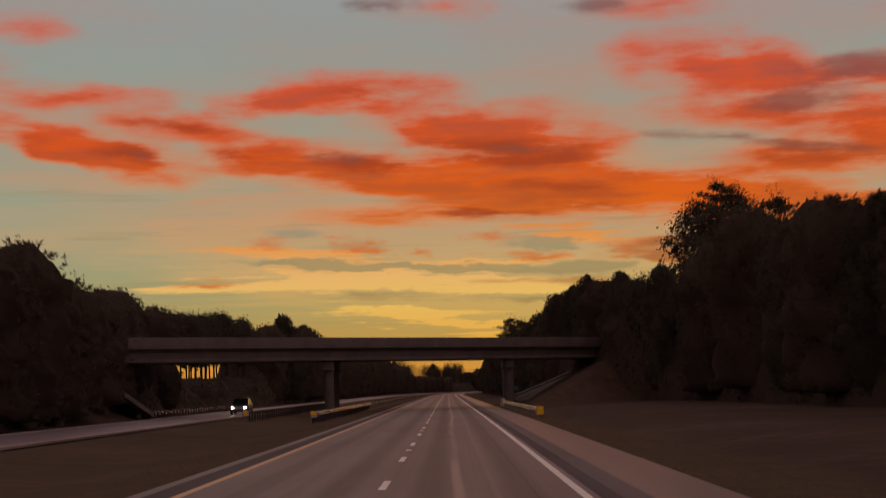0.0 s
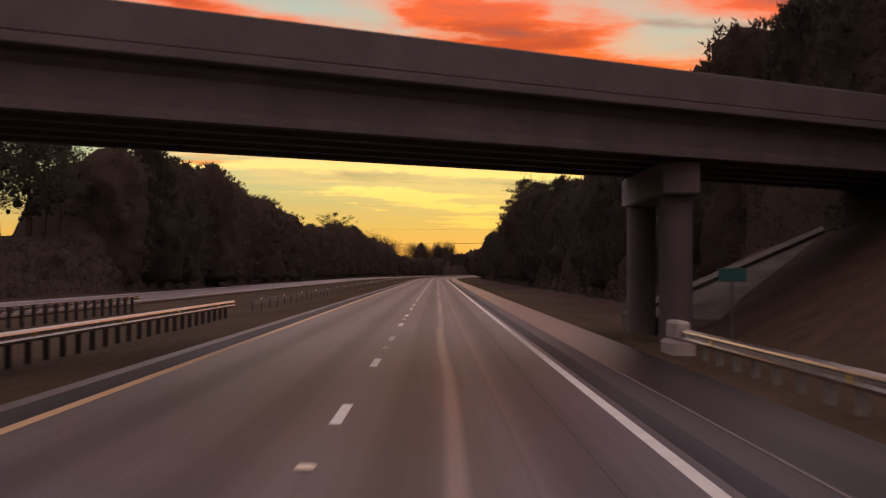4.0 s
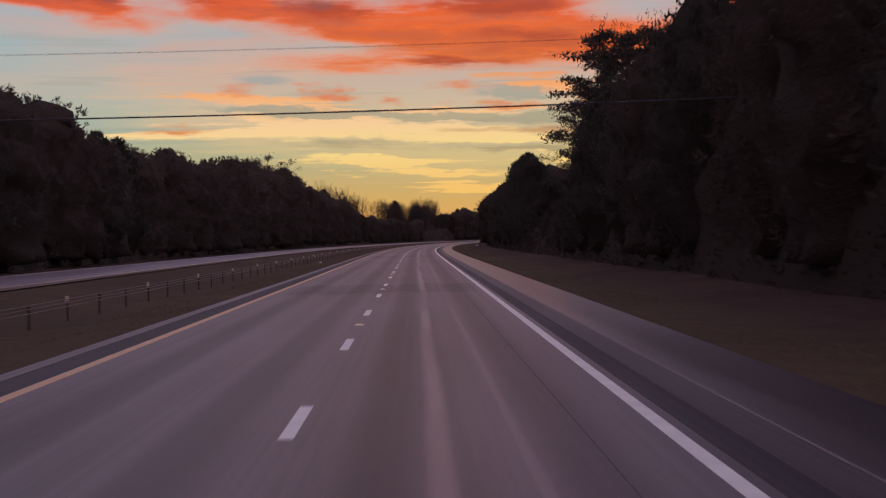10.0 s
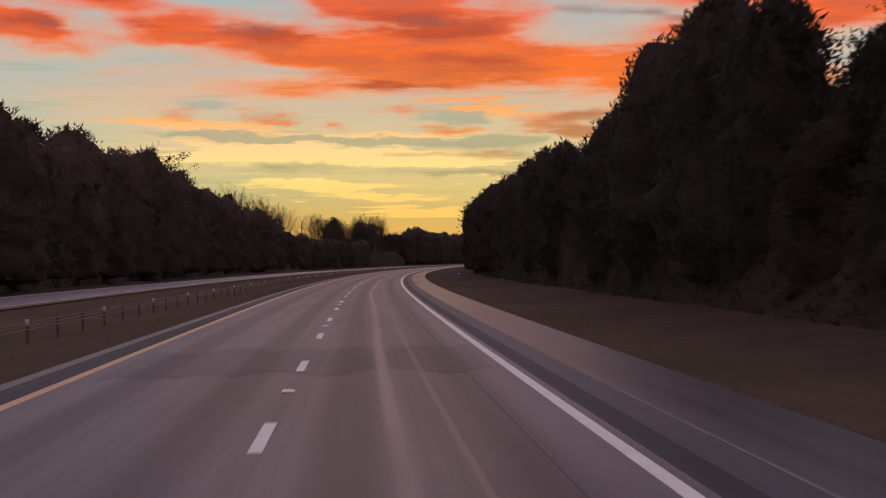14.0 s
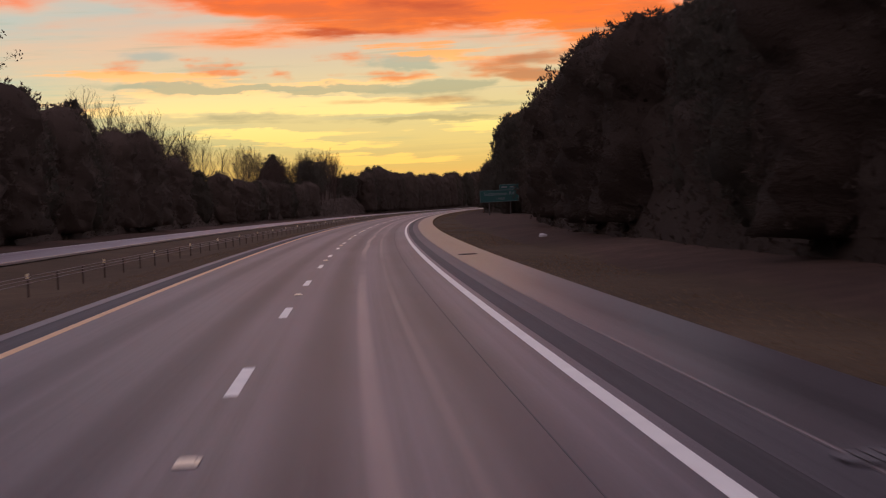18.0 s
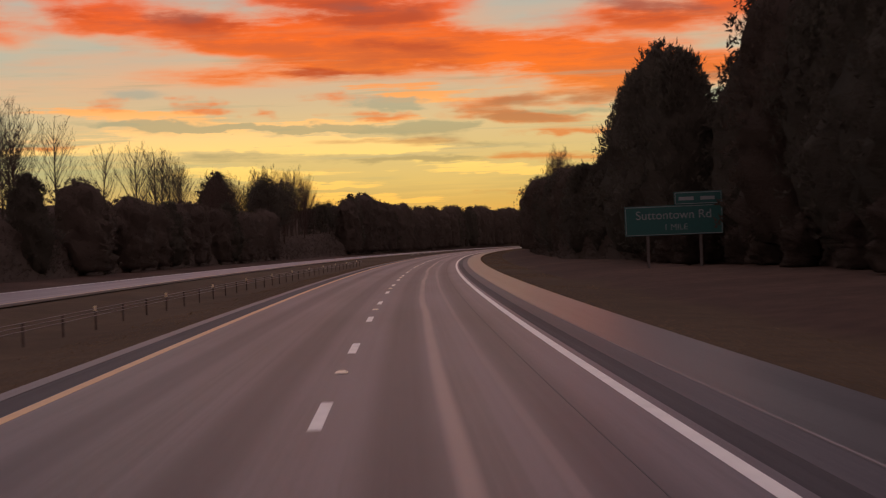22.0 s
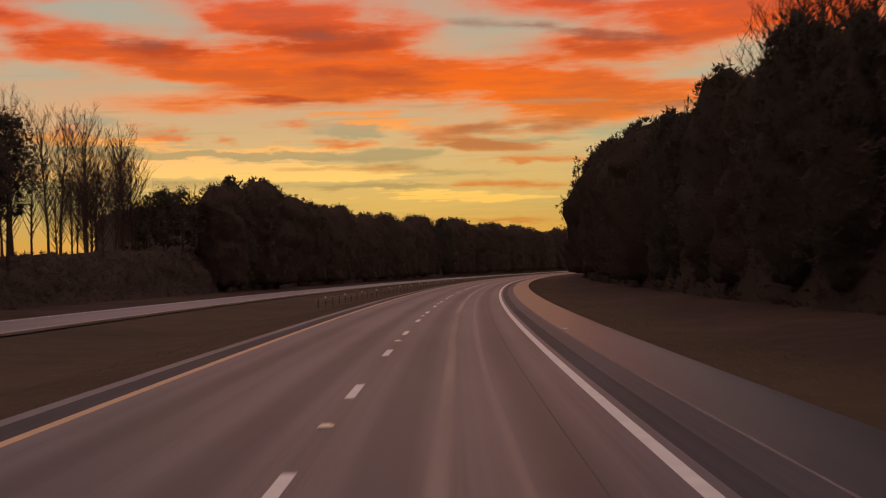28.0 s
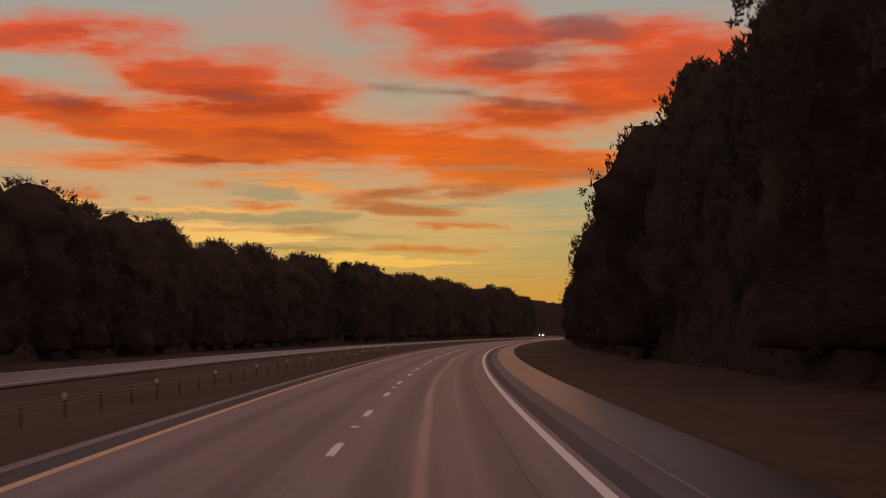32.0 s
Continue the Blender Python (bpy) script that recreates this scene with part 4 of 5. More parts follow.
def woods(name, s0, s1, ds, n, depth, edge, top, side, size, label, fill=0.8):
    """The mass of the wood behind and between the first trees: one lumpy body down to the ground, leafy all over."""
    r = np.random.default_rng(5 + side)
    grid = np.arange(s0, s1 + ds, ds)
    prof = [(-0.6, 0.0), (-0.5, 0.1), (-0.1, 0.2), (0.2, 0.3), (0.4, 0.4), (0.6, 0.5), (0.9, 0.59), (1.2, 0.67), (1.5, 0.75), (1.9, 0.82), (2.3, 0.88), (2.8, 0.94), (3.5, 0.98), (4.5, 1.0), (6.0, 0.97), (depth - 1, 0.92), (depth, 0.0)]
    w = len(prof)
    P = np.empty((len(grid), w, 3))
    for i, v in enumerate(grid):
        e, tp = edge(v), top(v)
        hf = (fill + noise.noise((v * 0.09, side * 3.0, 0.0)) * 0.1 + noise.noise((v * 0.45, side * 7.0, 0.0)) * 0.07) * gap(v, side)
        back = float(np.interp(v, [900, 930, 1030, 1046, 1150, 1190], [0, 20, 20, 0, 0, 20])) if side < 0 else 0.0
        lat = np.array([e + side * (d + (back if d > 7 else 0.0)) for d, u in prof])
        for j, (d, u) in enumerate(prof):
            g = ground_z(v, float(lat[j])) if 90 < v < 300 else 0.1
            z = u * max(1.2, tp - g) * hf
            if u:
                lump = 1.7 * noise.noise((v * 0.22, z * 0.3, side * 9.0 + d * 0.2)) + 0.8 * noise.noise((v * 0.7, z * 0.8, side * 5.0 + d * 0.4)) + 0.3 * noise.noise((v * 1.9, z * 1.9, d))
                lat[j] += side * 0.5 - side * lump * min(1.0, 4.0 * u) * (0.8 if d < 3 else 0.2)
                z += u * (0.6 * noise.noise((v * 0.6, d * 0.5, 3.0 + side)) + 0.3 * noise.noise((v * 1.7, d * 1.1, 8.0)))
            P[i, j, 2] = g + z - (0.4 if not u else 0.0)
        P[i, :, 0], P[i, :, 1] = along(v, lat)
    idx = np.arange(len(grid) * w).reshape(len(grid), w)
    quad = np.stack([idx[:-1, :-1], idx[:-1, 1:], idx[1:, 1:], idx[1:, :-1]], -1).reshape(-1, 4)
    tri = np.concatenate([quad[:, :3], quad[:, (0, 2, 3)]])
    # leaves grow out of the near side and the top
    i, j = r.integers(len(grid) - 1, size=n), r.integers(w - 4, size=n)
    a, b = r.uniform(0, 1, (n, 1)), r.uniform(0, 1, (n, 1))
    p = (P[i, j] * (1 - b) + P[i, j + 1] * b) * (1 - a) + (P[i + 1, j] * (1 - b) + P[i + 1, j + 1] * b) * a
    hd = np.interp(grid[i], _S, _h)
    axes = np.stack([-side * np.cos(hd) * 0.5, -side * np.sin(hd) * 0.5, np.full(n, 0.55)], 1)
    v, f = merged((P.reshape(-1, 3), tri), tufts_at(p, axes, 4, size, r, 0.8, 0.24))
    ob = new(name, mesh_of(name, v, f, M_LEAF if side > 0 else M_HAZED, smooth=True))
    return tagged(ob, label, "woods", kind="stuff")


def gap(s, side):
    """How much of the wood's height is filled: less where the sky shows between bare trunks."""
    if side < 0:
        return float(np.interp(s, [172, 190, 288, 302, 800, 822, 900, 916, 1030, 1048, 1152, 1176], [1, 0.34, 0.34, 1, 1, 0.6, 0.6, 1, 1, 0.4, 0.4, 1]))
    return float(np.interp(s, [108, 124, 180, 192, 254, 268, 292, 306], [1, 0.82, 0.82, 1, 1, 0.62, 0.62, 1]))


woods("woods_near", 20, 1500, 0.7, 50000, 9.0, edge_right, top_right, 1, 0.3, "dark dense woods behind the verge trees", 0.9)
woods("woods_far", 60, 2100, 1.0, 42000, 11.0, edge_left, top_left, -1, 0.36, "dark dense woods beyond the opposite carriageway", 0.84)


# ---- overpass ----
M_REFL = plain("yellow_reflective_sheet", (0.95, 0.6, 0.03), 0.35, vary=0.1)
M_GREEN = plain("green_sign_sheet", (0.005, 0.08, 0.068), 0.5, vary=0.08)
M_SIGNW = plain("weathered_white_sheet", (0.2, 0.23, 0.225), 0.5, vary=0.05)
# post timber with the shade below the rails put into its colour
M_POST_SHADE = plain("shaded_timber", (0.045, 0.04, 0.036), 0.9, vary=0.3, scale=5)
M_PALEW = plain("grey_weathered_timber", (0.2, 0.2, 0.17), 0.9, vary=0.3, scale=5)
M_SLOPE = plain("mossy_concrete", (0.17, 0.155, 0.125), 0.95, vary=0.4, scale=0.8, spec=0.15)
M_PALEC = plain("pale_chipped_concrete", (0.5, 0.46, 0.42), 0.8, vary=0.3, scale=1.5)
M_POSTW = plain("weathered_timber", (0.13, 0.1, 0.08), 0.9, vary=0.35, scale=5)
M_GLASSY = plain("clear_reflector", (0.92, 0.84, 0.6), 0.3, vary=0.05)
M_DULL = plain("dull_weathered_steel", (0.1, 0.088, 0.075), 0.7, 0.1, vary=0.2)
M_CABLE = plain("galvanised_cable", (0.2, 0.165, 0.14), 0.6, 0.2, vary=0.2)
M_PALER = plain("pale_reflective_sheet", (0.92, 0.8, 0.5), 0.35, vary=0.1)
M_RUST = plain("rusty_steel", (0.075, 0.054, 0.042), 0.85, 0.1, vary=0.3)
M_IRON = plain("cast_iron", (0.09, 0.085, 0.085), 0.5, 0.6)
M_WIRE = plain("dark_cable", (0.03, 0.03, 0.03), 0.6)
M_TYRE = plain("tyre_rubber", (0.02, 0.02, 0.02), 0.85)
M_CARP = plain("grey_car_paint", (0.16, 0.16, 0.17), 0.25, 0.5, vary=0.05)
M_GLASS = plain("tinted_glass", (0.015, 0.017, 0.02), 0.08, vary=0.05)
M_LITTER = plain("white_plastic", (0.7, 0.7, 0.68), 0.5, vary=0.1)

SKEW = math.degrees(math.atan(0.81))
bridge_m = spot(176.0, 0.0) @ pose(0, 0, 0, 0, 0, SKEW)
bridge = thing("overpass_bridge", bridge_m, "dark weathered concrete road bridge crossing over the highway on round columns", "bridge")
# local x runs along the bridge, y across it; the deck is 9 m wide
HALF, L0, L1 = 4.6, -47.0, 33.0
SOFFIT = 5.25


def beam(name, y0, y1, z0, z1, mat, x0=L0, x1=L1, label="", bevel=0.03):
    return part(name, box(x1 - x0, y1 - y0, z1 - z0, ((x0 + x1) / 2, (y0 + y1) / 2, z0), bevel), mat, bridge, label)


beam("deck", -HALF, HALF, 6.5, 6.74, M_CONC)
for y in (-HALF, HALF - 0.3):
    beam("parapet", y, y + 0.3, 6.742, 7.6, M_CONC, label="solid concrete parapet")
I_BEAM = [(-0.28, 0.0), (0.28, 0.0), (0.28, 0.18), (0.1, 0.3), (0.1, 0.95), (0.3, 1.08), (0.3, 1.24), (-0.3, 1.24), (-0.3, 1.08), (-0.1, 0.95), (-0.1, 0.3), (-0.28, 0.18)]
for y in (-3.75, -1.88, 0.0, 1.88, 3.75):
    bm = bmesh.new()
    ends = [[bm.verts.new((x, y + a, SOFFIT + c)) for a, c in I_BEAM] for x in (L0, L1)]
    for k in range(len(I_BEAM)):
        m = (k + 1) % len(I_BEAM)
        bm.faces.new((ends[0][k], ends[0][m], ends[1][m], ends[1][k]))
    bm.faces.new(ends[0][::-1])
    bm.faces.new(ends[1])
    part("girder", bm, M_CONC, bridge)
binv = bridge_m.inverted()
for lat, s_a, s_b in ((-11.0, 163.8, 171.5), (8.4, 179.6, 187.4)):
    mid = binv @ spot((s_a + s_b) / 2, lat)
    part("pier_cap", box(1.1, s_b - s_a + 2.2, 1.0, (0, 0, SOFFIT - 1.02), 0.06), M_CONC, bridge, "", mid)
    for s in (s_a, s_b):
        part("column", rod(0.5, 0.5, (0, 0, -0.7), (0, 0, SOFFIT - 1.03), 24), M_CONC, bridge, "round concrete column", binv @ spot(s, lat))
for x, d in ((L0 + 0.6, 1), (L1 - 0.6, -1)):
    part("abutment", box(1.2, 9.4, 2.6, (x, 0, 3.9), 0.05), M_CONC, bridge)


def slope_paving(x_top, x_low, name):
    """Concrete kerb and paving that run down the bank under the bridge."""
    bm = bmesh.new()
    for y0, y1, lift in ((-4.4, 4.4, 0.0), (-5.0, -4.4, 0.14), (4.4, 5.0, 0.14)):
        v = [bm.verts.new(p) for p in ((x_top, y0, 5.4 + lift), (x_top, y1, 5.4 + lift), (x_low, y1, 0.4 + lift), (x_low, y0, 0.4 + lift))]
        w = [bm.verts.new(q.co - Vector((0, 0, 0.5))) for q in v]
        bm.faces.new(v)
        for a in range(4):
            bm.faces.new((v[a], w[a], w[(a + 1) % 4], v[(a + 1) % 4]))
    return part(name, bm, M_SLOPE, bridge, "mossy concrete slope paving on the bank")


slope_paving(L1 - 1.5, 14.2, "slope_paving")
slope_paving(L0 + 1.5, -38.0, "slope_paving")


# ---- guardrails ----
def guardrail(s0, s1, lat, face, label, post_z=-0.25, marker=None, hgt=0.6, panel=(0.45, 0.55), wood=None):
    """W-beam rail on posts; face: +1 if the beam faces lower lat, -1 if higher."""
    root = thing("guardrail", spot((s0 + s1) / 2, lat), label, "guardrail", "guardrails by the bridge")
    inv = root.matrix_basis.inverted()
    prof = [(0.0, -0.16), (0.06, -0.12), (0.08, -0.08), (0.03, -0.03), (0.03, 0.03), (0.08, 0.08), (0.06, 0.12), (0.0, 0.16)]
    n = int((s1 - s0) / 3.8) + 1
    verts, faces = [], []
    for i in range(n + 1):
        s = s0 + (s1 - s0) * i / n
        for o, dz in prof:
            x, y = along(s, lat - face * (o + 0.12))
            verts.append(inv @ Vector((float(x), float(y), hgt - 0.16 + dz)))
    w = len(prof)
    faces = [(i * w + j, i * w + j + 1, (i + 1) * w + j + 1, (i + 1) * w + j) for i in range(n) for j in range(w - 1)]
    me = mesh_of("rail", verts, faces, M_STEEL)
    rail = new("rail", me)
    rail.parent = root
    sol = rail.modifiers.new("thickness", "SOLIDIFY")
    sol.thickness = 0.012
    post = bpy.data.meshes.new("post")
    bm = box(0.15, 0.2, hgt - 0.03 - post_z + 0.3, (0, 0, post_z - 0.3), 0.01)
    bm.to_mesh(post)
    bm.free()
    post.materials.append(wood or M_POST_SHADE)
    for i in range(int((s1 - s0) / 1.9)):
        p = new("post", post)
        p.parent = root
        p.matrix_basis = inv @ spot(s0 + 0.5 + i * 1.9, lat)
        if i % 6 == 3:
            part("reflector", box(0.02, 0.09, 0.11, (0, 0, 0), 0.005), M_REFL, root, "small yellow reflector", inv @ spot(s0 + 0.5 + i * 1.9, lat - face * 0.2, hgt - 0.22))
    if marker is not None:
        part("end_terminal", box(0.55, 0.35, 0.42, (0, 0, 0), 0.03), M_STEEL, root, "flared steel end terminal", inv @ spot(marker + 0.12, lat - face * 0.12, hgt - 0.42))
        for zz in (0.0, panel[1] / 2 + 0.01):
            part("end_marker", box(panel[0], 0.03, panel[1] / 2, (0, 0, 0), 0.01), M_REFL, root, "yellow reflective end panel", inv @ spot(marker - 0.2, lat - face * 0.12, hgt + 0.07 - panel[1] + zz))
    return root


guardrail(104.0, 171.5, 7.45, 1, "galvanised steel guardrail on timber posts along the verge", marker=104.0, wood=M_PALEW)
guardrail(122.0, 214.0, -9.25, -1, "galvanised steel guardrail on timber posts in the median", post_z=-0.5, marker=122.0, hgt=0.46, panel=(0.46, 0.28))
guardrail(131.0, 222.0, -15.3, 1, "steel guardrail seen from behind beside the opposite carriageway", post_z=-0.4, marker=130.0, hgt=0.58, panel=(0.3, 0.4))
guardrail(152.0, 224.0, -28.2, 1, "steel guardrail along the outer edge of the opposite carriageway", post_z=-0.2, hgt=0.52)
for s, lat in ((172.4, 7.35), (151.0, -28.2)):
    e = thing("concrete_barrier", spot(s, lat), "pale chipped concrete barrier block at the rail's end", "barrier", "concrete barrier ends")
    part("block", box(0.62, 1.9, 0.5, (0, 0, -0.2), 0.09), M_PALEC, e)
    part("cap", box(0.34, 1.85, 0.46, (0, 0, 0.302), 0.06), M_PALEC, e)

# ---- cable barrier in the median ----
pm = bpy.data.meshes.new("post")
bm = box(0.06, 0.05, 1.12, (0, 0, -0.45), 0.006)
bm.to_mesh(pm)
bm.free()
pm.materials.append(M_RUST)
rm = bpy.data.meshes.new("reflector")
bm = box(0.1, 0.03, 0.17, (0, -0.05, 0), 0.005)
bm.to_mesh(rm)
bm.free()
rm.materials.append(M_PALER)


def cable_barrier(s0, s1):
    cb = thing("cable_barrier", spot((s0 + s1) / 2, -9.8), "three-strand cable barrier on slim dull steel posts in the median", "cable barrier", "cable barriers")
    inv = cb.matrix_basis.inverted()
    n, s = 0, s0 + 2.0
    while s < s1 - 1:
        p = new("post", pm)
        p.parent = cb
        p.matrix_basis = inv @ spot(s, -9.8, -0.46)
        if n % 3 == 1:
            q = new("reflector", rm)
            q.parent = p
            q.matrix_basis = pose(0, 0, 0.62)
            q["label"] = "yellow post reflector"
        n += 1
        s += 5.0
    for z in (0.0, 0.12, 0.23):
        V, k = [], 0
        for s in np.arange(s0, s1, 6.0):
            for dl, dz in ((0.014, 0), (0, 0.014), (-0.014, 0), (0, -0.014)):
                x, y = along(s, -9.8 + dl + 0.045)
                V.append(inv @ Vector((float(x), float(y), z + dz)))
            k += 1
        F = [(i * 4 + j, i * 4 + (j + 1) % 4, i * 4 + 4 + (j + 1) % 4, i * 4 + 4 + j) for i in range(k - 1) for j in range(4)]
        c = new("cable", mesh_of("cable", V, F, M_CABLE))
        c.parent = cb


cable_barrier(226.0, 948.0)
cable_barrier(1048.0, 1270.0)

# ---- markers between the dashes ----
bm = box(0.2, 0.34, 0.012, (0, 0, 0.0), 0.004)
rpm_base = bpy.data.meshes.new("base")
bm.to_mesh(rpm_base)
bm.free()
rpm_base.materials.append(M_GLASSY)
bm = bmesh.new()
bmesh.ops.create_cube(bm, size=1.0)
bmesh.ops.transform(bm, matrix=Matrix.Translation((0, 0, 0.024)) @ Matrix.Diagonal((0.13, 0.2, 0.024, 1)), verts=bm.verts)
for v in bm.verts:
    if v.co.z > 0.03:
        v.co.y *= 0.45
rpm_lens = bpy.data.meshes.new("reflector")
bm.to_mesh(rpm_lens)
bm.free()
rpm_lens.materials.append(M_GLASSY)
for k in range(-4, 54):
    e = thing("road_stud", spot(MARK0 + 2 * CYCLE * k, 0.0, 0.004), "pale reflective road stud set between the lane dashes", "road stud", "road studs")
    for nm, me in (("base", rpm_base), ("reflector", rpm_lens)):
        o = new(nm, me)
        o.parent = e

# ---- exit sign ----
def text_mesh(words, size):
    cu = bpy.data.curves.new("lettering", "FONT")
    cu.body, cu.size, cu.align_x, cu.align_y, cu.extrude = words, size, "CENTER", "CENTER", 0.004
    tmp = bpy.data.objects.new("tmp", cu)
    me = bpy.data.meshes.new_from_object(tmp)
    bpy.data.objects.remove(tmp)
    me.materials.clear()
    me.materials.append(M_SIGNW)
    return me


def panel(name, w, h, x, z, parent, border=0.05):
    """A rounded sign panel facing -y with a white border."""
    bm = box(w, 0.05, h, (x, 0, z), 0.02)
    p = part(name, bm, M_GREEN, parent, "dark green reflective sign panel")
    for bw, bh, bx, bz in ((w - 0.12, 0.035, x, z + 0.04), (w - 0.12, 0.035, x, z + h - 0.075), (0.035, h - 0.15, x - w / 2 + 0.06, z + 0.075), (0.035, h - 0.15, x + w / 2 - 0.06, z + 0.075)):
        part("border", box(bw, 0.006, bh, (bx, -0.03, bz)), M_SIGNW, p, "pale border strip")
    return p


sign = thing("exit_sign", spot(823.0, 15.88, 0.1, -4), "large dark green exit sign with pale letters on steel posts", "road sign")
main = panel("panel", 5.56, 1.7, 0, 1.88, sign)
tab = panel("exit_tab", 2.72, 0.74, 1.42, 3.59, sign)
for words, size, x, z in (("Suttontown Rd", 0.7, 0.0, 3.03), ("1 MILE", 0.48, 0.1, 2.33)):
    o = new("lettering", text_mesh(words, size))
    o.parent = main
    o.matrix_basis = pose(x, -0.032, z, 90, 0, 0)
for bx, bw in ((0.75, 0.85), (1.95, 0.8)):
    part("bar", box(bw, 0.006, 0.2, (bx, -0.03, 3.84)), M_SIGNW, tab, "pale unreadable marking")
for x in (-1.5, 1.5):
    bm = box(0.16, 0.02, 3.7, (x, 0.045, -0.2), 0)
    box(0.02, 0.14, 3.7, (x, 0.125, -0.2), 0, bm)
    box(0.16, 0.02, 3.7, (x, 0.205, -0.2), 0, bm)
    part("post", bm, M_DULL, sign, "dull steel beam post")

small = thing("route_sign", spot(172.6, 8.75, ground_z(172.6, 8.75), 0), "small green sign plate on a post beside the bridge column", "road sign")
part("plate", box(0.7, 0.02, 0.34, (0, 0, 1.9), 0.01), M_GREEN, small)
part("post", rod(0.035, 0.035, (0, 0.05, -0.2), (0, 0.05, 2.2), 8), M_DULL, small)

# ---- power line across the road ----
poles = []
for lat, lean in ((31.0, 0.0), (-52.0, 0.0)):
    e = thing("utility_pole", spot(390.0, lat, ground_z(390, lat)), "weathered timber utility pole among the trees", "utility pole", "utility poles")
    part("pole", rod(0.17, 0.12, (0, 0, -0.3), (0, 0, 10.2), 12), M_POSTW, e)
    part("crossarm", box(0.1, 1.6, 0.1, (0, 0, 9.1), 0.01), M_POSTW, e)
    part("insulator", rod(0.05, 0.04, (0, 0.6, 9.2), (0, 0.6, 9.4), 8), M_GLASSY, e)
    poles.append(e)
for z0, r in ((7.1, 0.03), (9.45, 0.008)):
    V, F = [], []
    for i in range(41):
        w = i / 40
        x, y = along(390.0, 31.0 - 83.0 * w)
        zc = z0 - 0.75 * 4 * w * (1 - w) + 0.3 * (1 - w)
        V += [(float(x), float(y) + r * math.cos(q * 1.2566), zc + r * math.sin(q * 1.2566)) for q in range(5)]
    F = [(i * 5 + q, i * 5 + (q + 1) % 5, i * 5 + 5 + (q + 1) % 5, i * 5 + 5 + q) for i in range(40) for q in range(5)]
    o = new("overhead_cable", mesh_of("overhead_cable", V, F, M_WIRE))
    tagged(o, "thin dark overhead cable spanning the highway between poles", "cable", "overhead cables")


# ---- oncoming cars ----
def lamp_mat(name, color, power):
    m, n = material(name)
    e = n.add("ShaderNodeEmission", (color, power)).outputs[0]
    n.tree.links.new(e, n.add("ShaderNodeOutputMaterial").inputs[0])
    return m


M_LAMP = lamp_mat("lit_headlamp", (1.0, 0.95, 0.82, 1), 22.0)


def car(m, label):
    root = thing("car", m, label, "car", "oncoming cars")
    # local -y is the front
    bm = bmesh.new()
    rings = [(-2.25, 0.78, 0.32, 0.62), (-2.1, 0.86, 0.26, 0.82), (-1.2, 0.9, 0.24, 0.98), (-0.2, 0.92, 0.24, 1.02), (1.5, 0.92, 0.24, 1.05), (2.1, 0.88, 0.28, 1.0), (2.3, 0.8, 0.36, 0.8)]
    prev = None
    for y, w, z0, z1 in rings:
        ring = [bm.verts.new(c) for c in ((-w, y, z0), (w, y, z0), (w, y, (z0 + z1) / 2), (w * 0.93, y, z1), (-w * 0.93, y, z1), (-w, y, (z0 + z1) / 2))]
        if prev:
            for i in range(6):
                bm.faces.new((prev[i], prev[(i + 1) % 6], ring[(i + 1) % 6], ring[i]))
        else:
            bm.faces.new(ring[::-1])
        prev = ring
    bm.faces.new(prev)
    part("body", bm, M_CARP, root, "dark grey car body")
    bm = bmesh.new()
    prev = None
    for y, w, z in ((-1.15, 0.78, 0.97), (-0.35, 0.68, 1.52), (1.0, 0.68, 1.58), (1.95, 0.72, 1.02)):
        pair = [bm.verts.new((-w, y, z)), bm.verts.new((w, y, z)), bm.verts.new((0.82, y, 0.96)), bm.verts.new((-0.82, y, 0.96))]
        if prev:
            for i in range(4):
                bm.faces.new((prev[i], prev[(i + 1) % 4], pair[(i + 1) % 4], pair[i]))
        prev = pair
    part("cabin_glass", bm, M_GLASS, root, "dark tinted windows")
    part("roof", box(1.3, 1.3, 0.05, (0, 0.33, 1.55), 0.02), M_CARP, root)
    part("bumper", box(1.7, 0.2, 0.24, (0, -2.28, 0.34), 0.05), M_CARP, root)
    for x in (-0.62, 0.62):
        part("headlight", rod(0.13, 0.13, (x, -2.2, 0.66), (x, -2.31, 0.66), 14), M_LAMP, root, "lit white headlight")
    for x in (-0.82, 0.82):
        for y in (-1.4, 1.4):
            w = part("wheel", rod(0.33, 0.33, (x - 0.1, y, 0.33), (x + 0.1, y, 0.33), 18), M_TYRE, root)
            part("rim", rod(0.2, 0.2, (x - 0.11, y, 0.33), (x + 0.11, y, 0.33), 12), M_STEEL, w)
    return root


car(spot(158.0, -19.4, 0.03), "grey car with lit headlights on the opposite carriageway")
car(spot(1672.0, -20.0, 0.03), "distant car with lit headlights on the opposite carriageway")

# ---- small things on the verge ----
for s, lat in ((610.5, 5.1), (660.0, 5.5)):
    e = thing("drain_cover", spot(s, lat, 0.012), "dark round iron drain cover in the shoulder", "drain cover", "drain covers")
    part("rim", rod(0.36, 0.36, (0, 0, -0.05), (0, 0, 0.012), 24), M_IRON, e)
    for k in range(5):
        part("slot_bar", box(0.05, 0.46, 0.012, (-0.2 + 0.1 * k, 0, 0.013), 0.003), M_IRON, e)


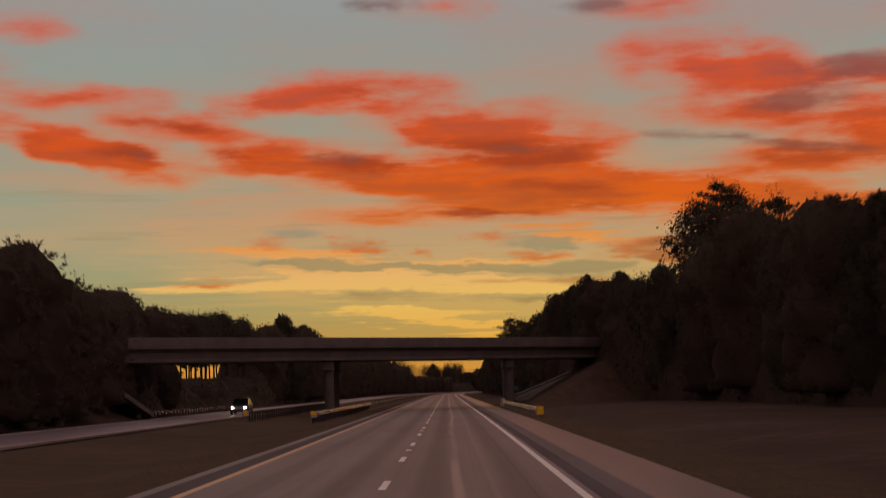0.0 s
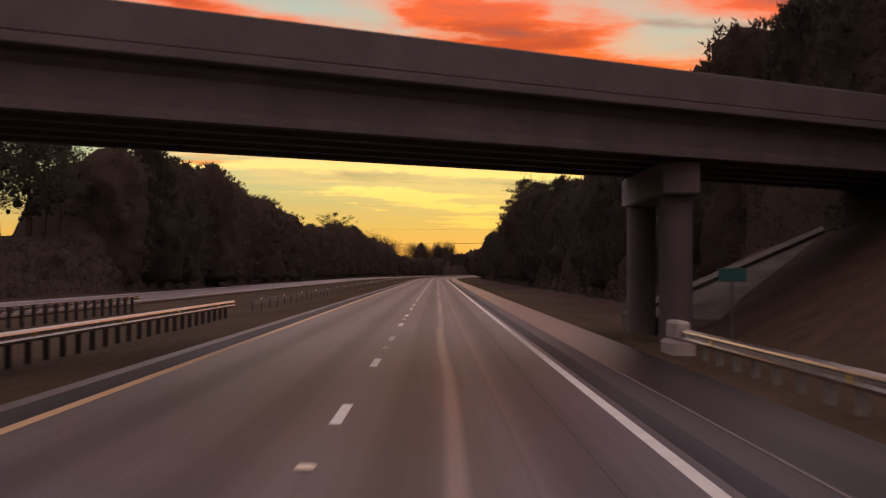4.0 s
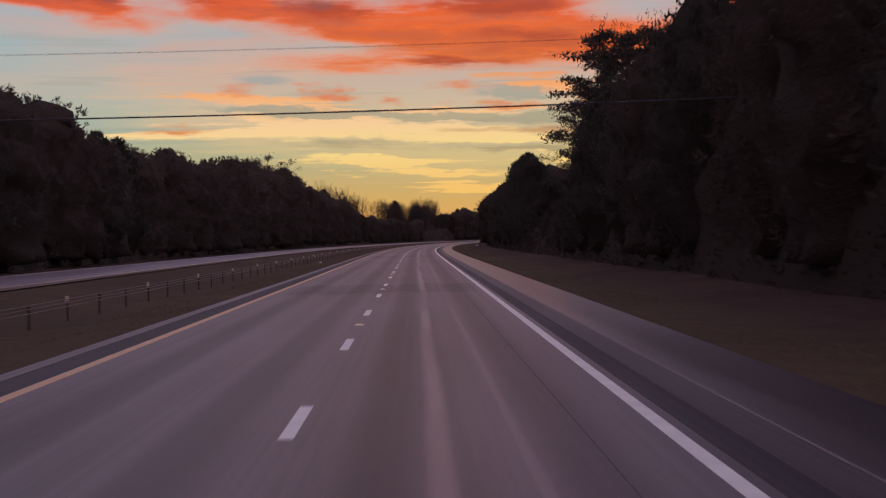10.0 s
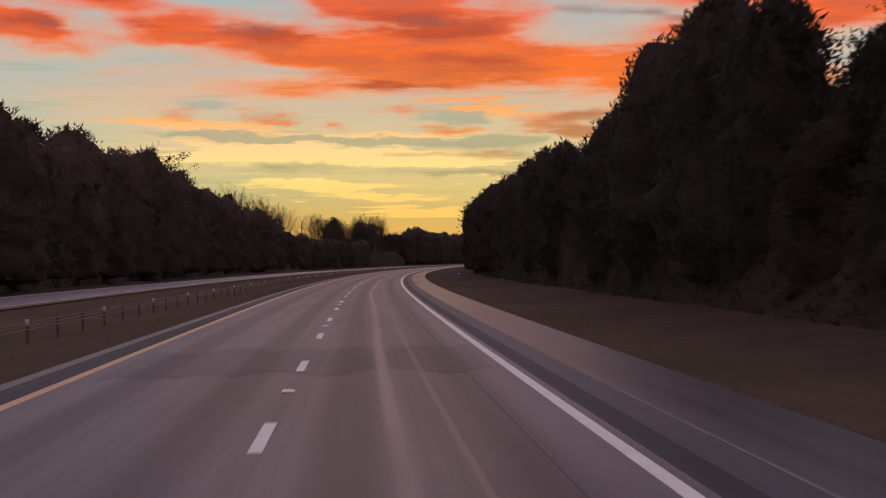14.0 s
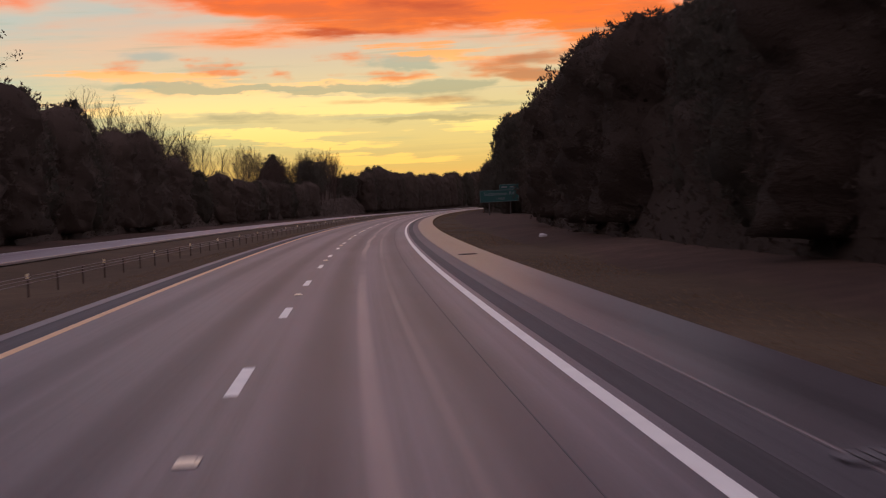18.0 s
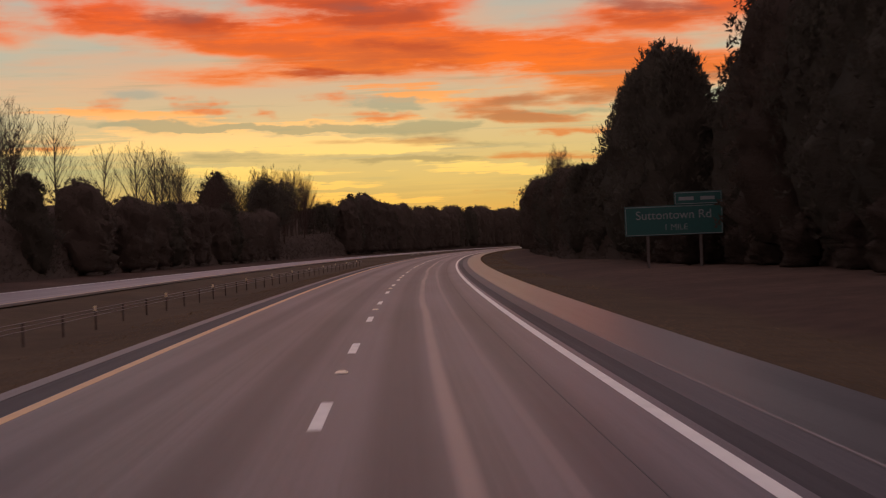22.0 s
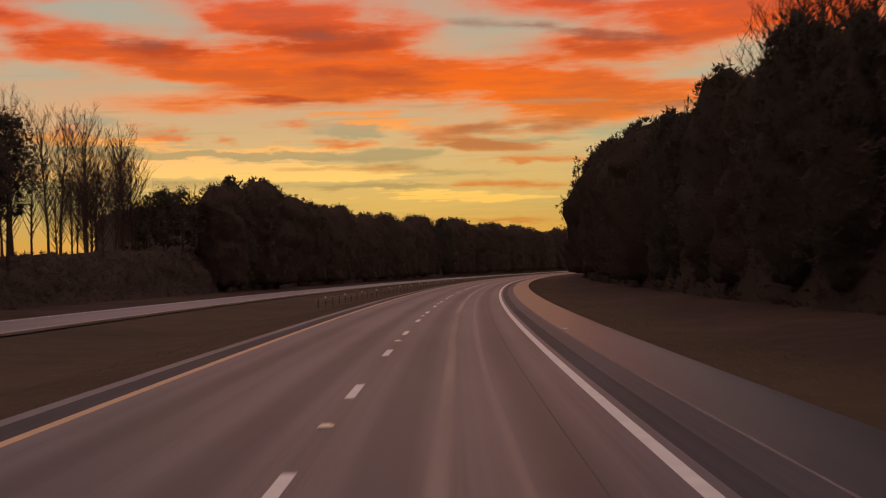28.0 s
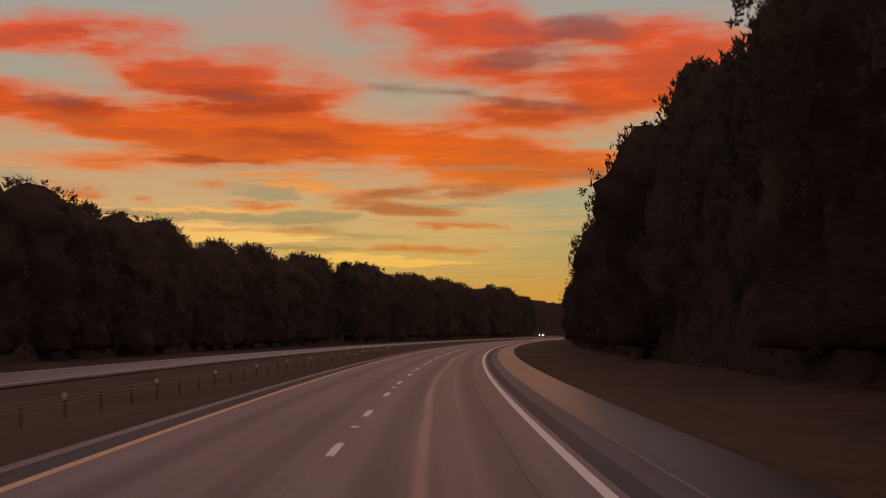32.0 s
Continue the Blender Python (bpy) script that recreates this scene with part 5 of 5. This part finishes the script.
def litter(s, lat, sx, sy, sz, seed, label, ground_at=None):
    r = random.Random(seed)
    bm = bmesh.new()
    bmesh.ops.create_icosphere(bm, subdivisions=2, radius=0.5)
    for v in bm.verts:
        v.co *= r.uniform(0.7, 1.15)
        v.co.x, v.co.y, v.co.z = v.co.x * sx, v.co.y * sy, max(-0.25, v.co.z) * sz
    me = bpy.data.meshes.new("litter")
    bm.to_mesh(me)
    bm.free()
    me.materials.append(M_LITTER)
    o = new("litter", me)
    o.matrix_basis = spot(s, lat, (ground_z(s, lat) if ground_at is None else ground_at) + 0.26 * sz)
    return tagged(o, label, "litter", "litter")


litter(686.0, 11.1, 0.5, 0.3, 0.25, 1, "crumpled white plastic bag in the grass")
litter(484.0, -7.9, 0.34, 0.3, 0.2, 2, "small white scrap in the median grass")
litter(982.0, 5.0, 0.24, 0.3, 0.06, 3, "small pale flattened scrap on the shoulder", 0.004)

# darker patches across both lanes, with ragged ends
for s0, s1, z in ((389.0, 399.0, 0.0035), (494.0, 502.0, 0.0035)):
    n = 24
    lats = np.linspace(-3.55, 3.5, n)
    V, UV = [], []
    for end, sign in ((s0, 1), (s1, -1)):
        for a in lats:
            t = end + sign * (2.6 * noise.noise((a * 0.9, end, 0.0)) + 1.6 * noise.noise((a * 3.1, end, 2.0)))
            x, y = along(t, a)
            V.append((float(x), float(y), z))
            UV.append((t, a))
    F = [(k, k + 1, n + k + 1, n + k) for k in range(n - 1)]
    tagged(new("asphalt_patch", mesh_of("asphalt_patch", V, F, M_DARKER, UV)), "darker ragged patch across both lanes", "asphalt patch", kind="structure")


# ---- grass along the paved edges ----
def grass(name, lat0, lat1, s0, s1, n, seed, label):
    r = np.random.default_rng(seed)
    ss, w = r.uniform(s0, s1, n), r.uniform(0, 1, n) ** 1.6
    lat = lat0 + (lat1 - lat0) * w + np.array([noise.noise((v * 0.4, seed, 0.0)) for v in ss]) * 0.14
    g = np.interp(lat, [p[0] for p in LATS], [p[1] for p in LATS])
    x, y = along(ss, lat)
    h = r.uniform(0.01, 0.05, n) * (0.6 + 0.6 * w)
    q = r.uniform(0, 6.2832, n)
    p = np.stack([x, y, g - 0.01], 1)
    side = np.stack([np.cos(q), np.sin(q), 0 * q], 1) * 0.016
    tip = p + np.stack([r.normal(size=n) * 0.05, r.normal(size=n) * 0.05, h + 0.02], 1)
    v = np.stack([p - side, p + side, tip], 1).reshape(-1, 3)
    ob = new(name, mesh_of(name, v, np.arange(3 * n).reshape(-1, 3), M_BLADE))
    return tagged(ob, label, "grass", kind="stuff")


M_BLADE = foliage("dry_grass_blades", (0.17, 0.128, 0.075), (0.26, 0.195, 0.115))
grass("verge_grass", 6.46, 9.4, 0, 1200, 80000, 3, "short dry grass along the outer shoulder")
grass("median_grass", -4.98, -8.2, 20, 1200, 70000, 4, "short dry grass along the median edge")
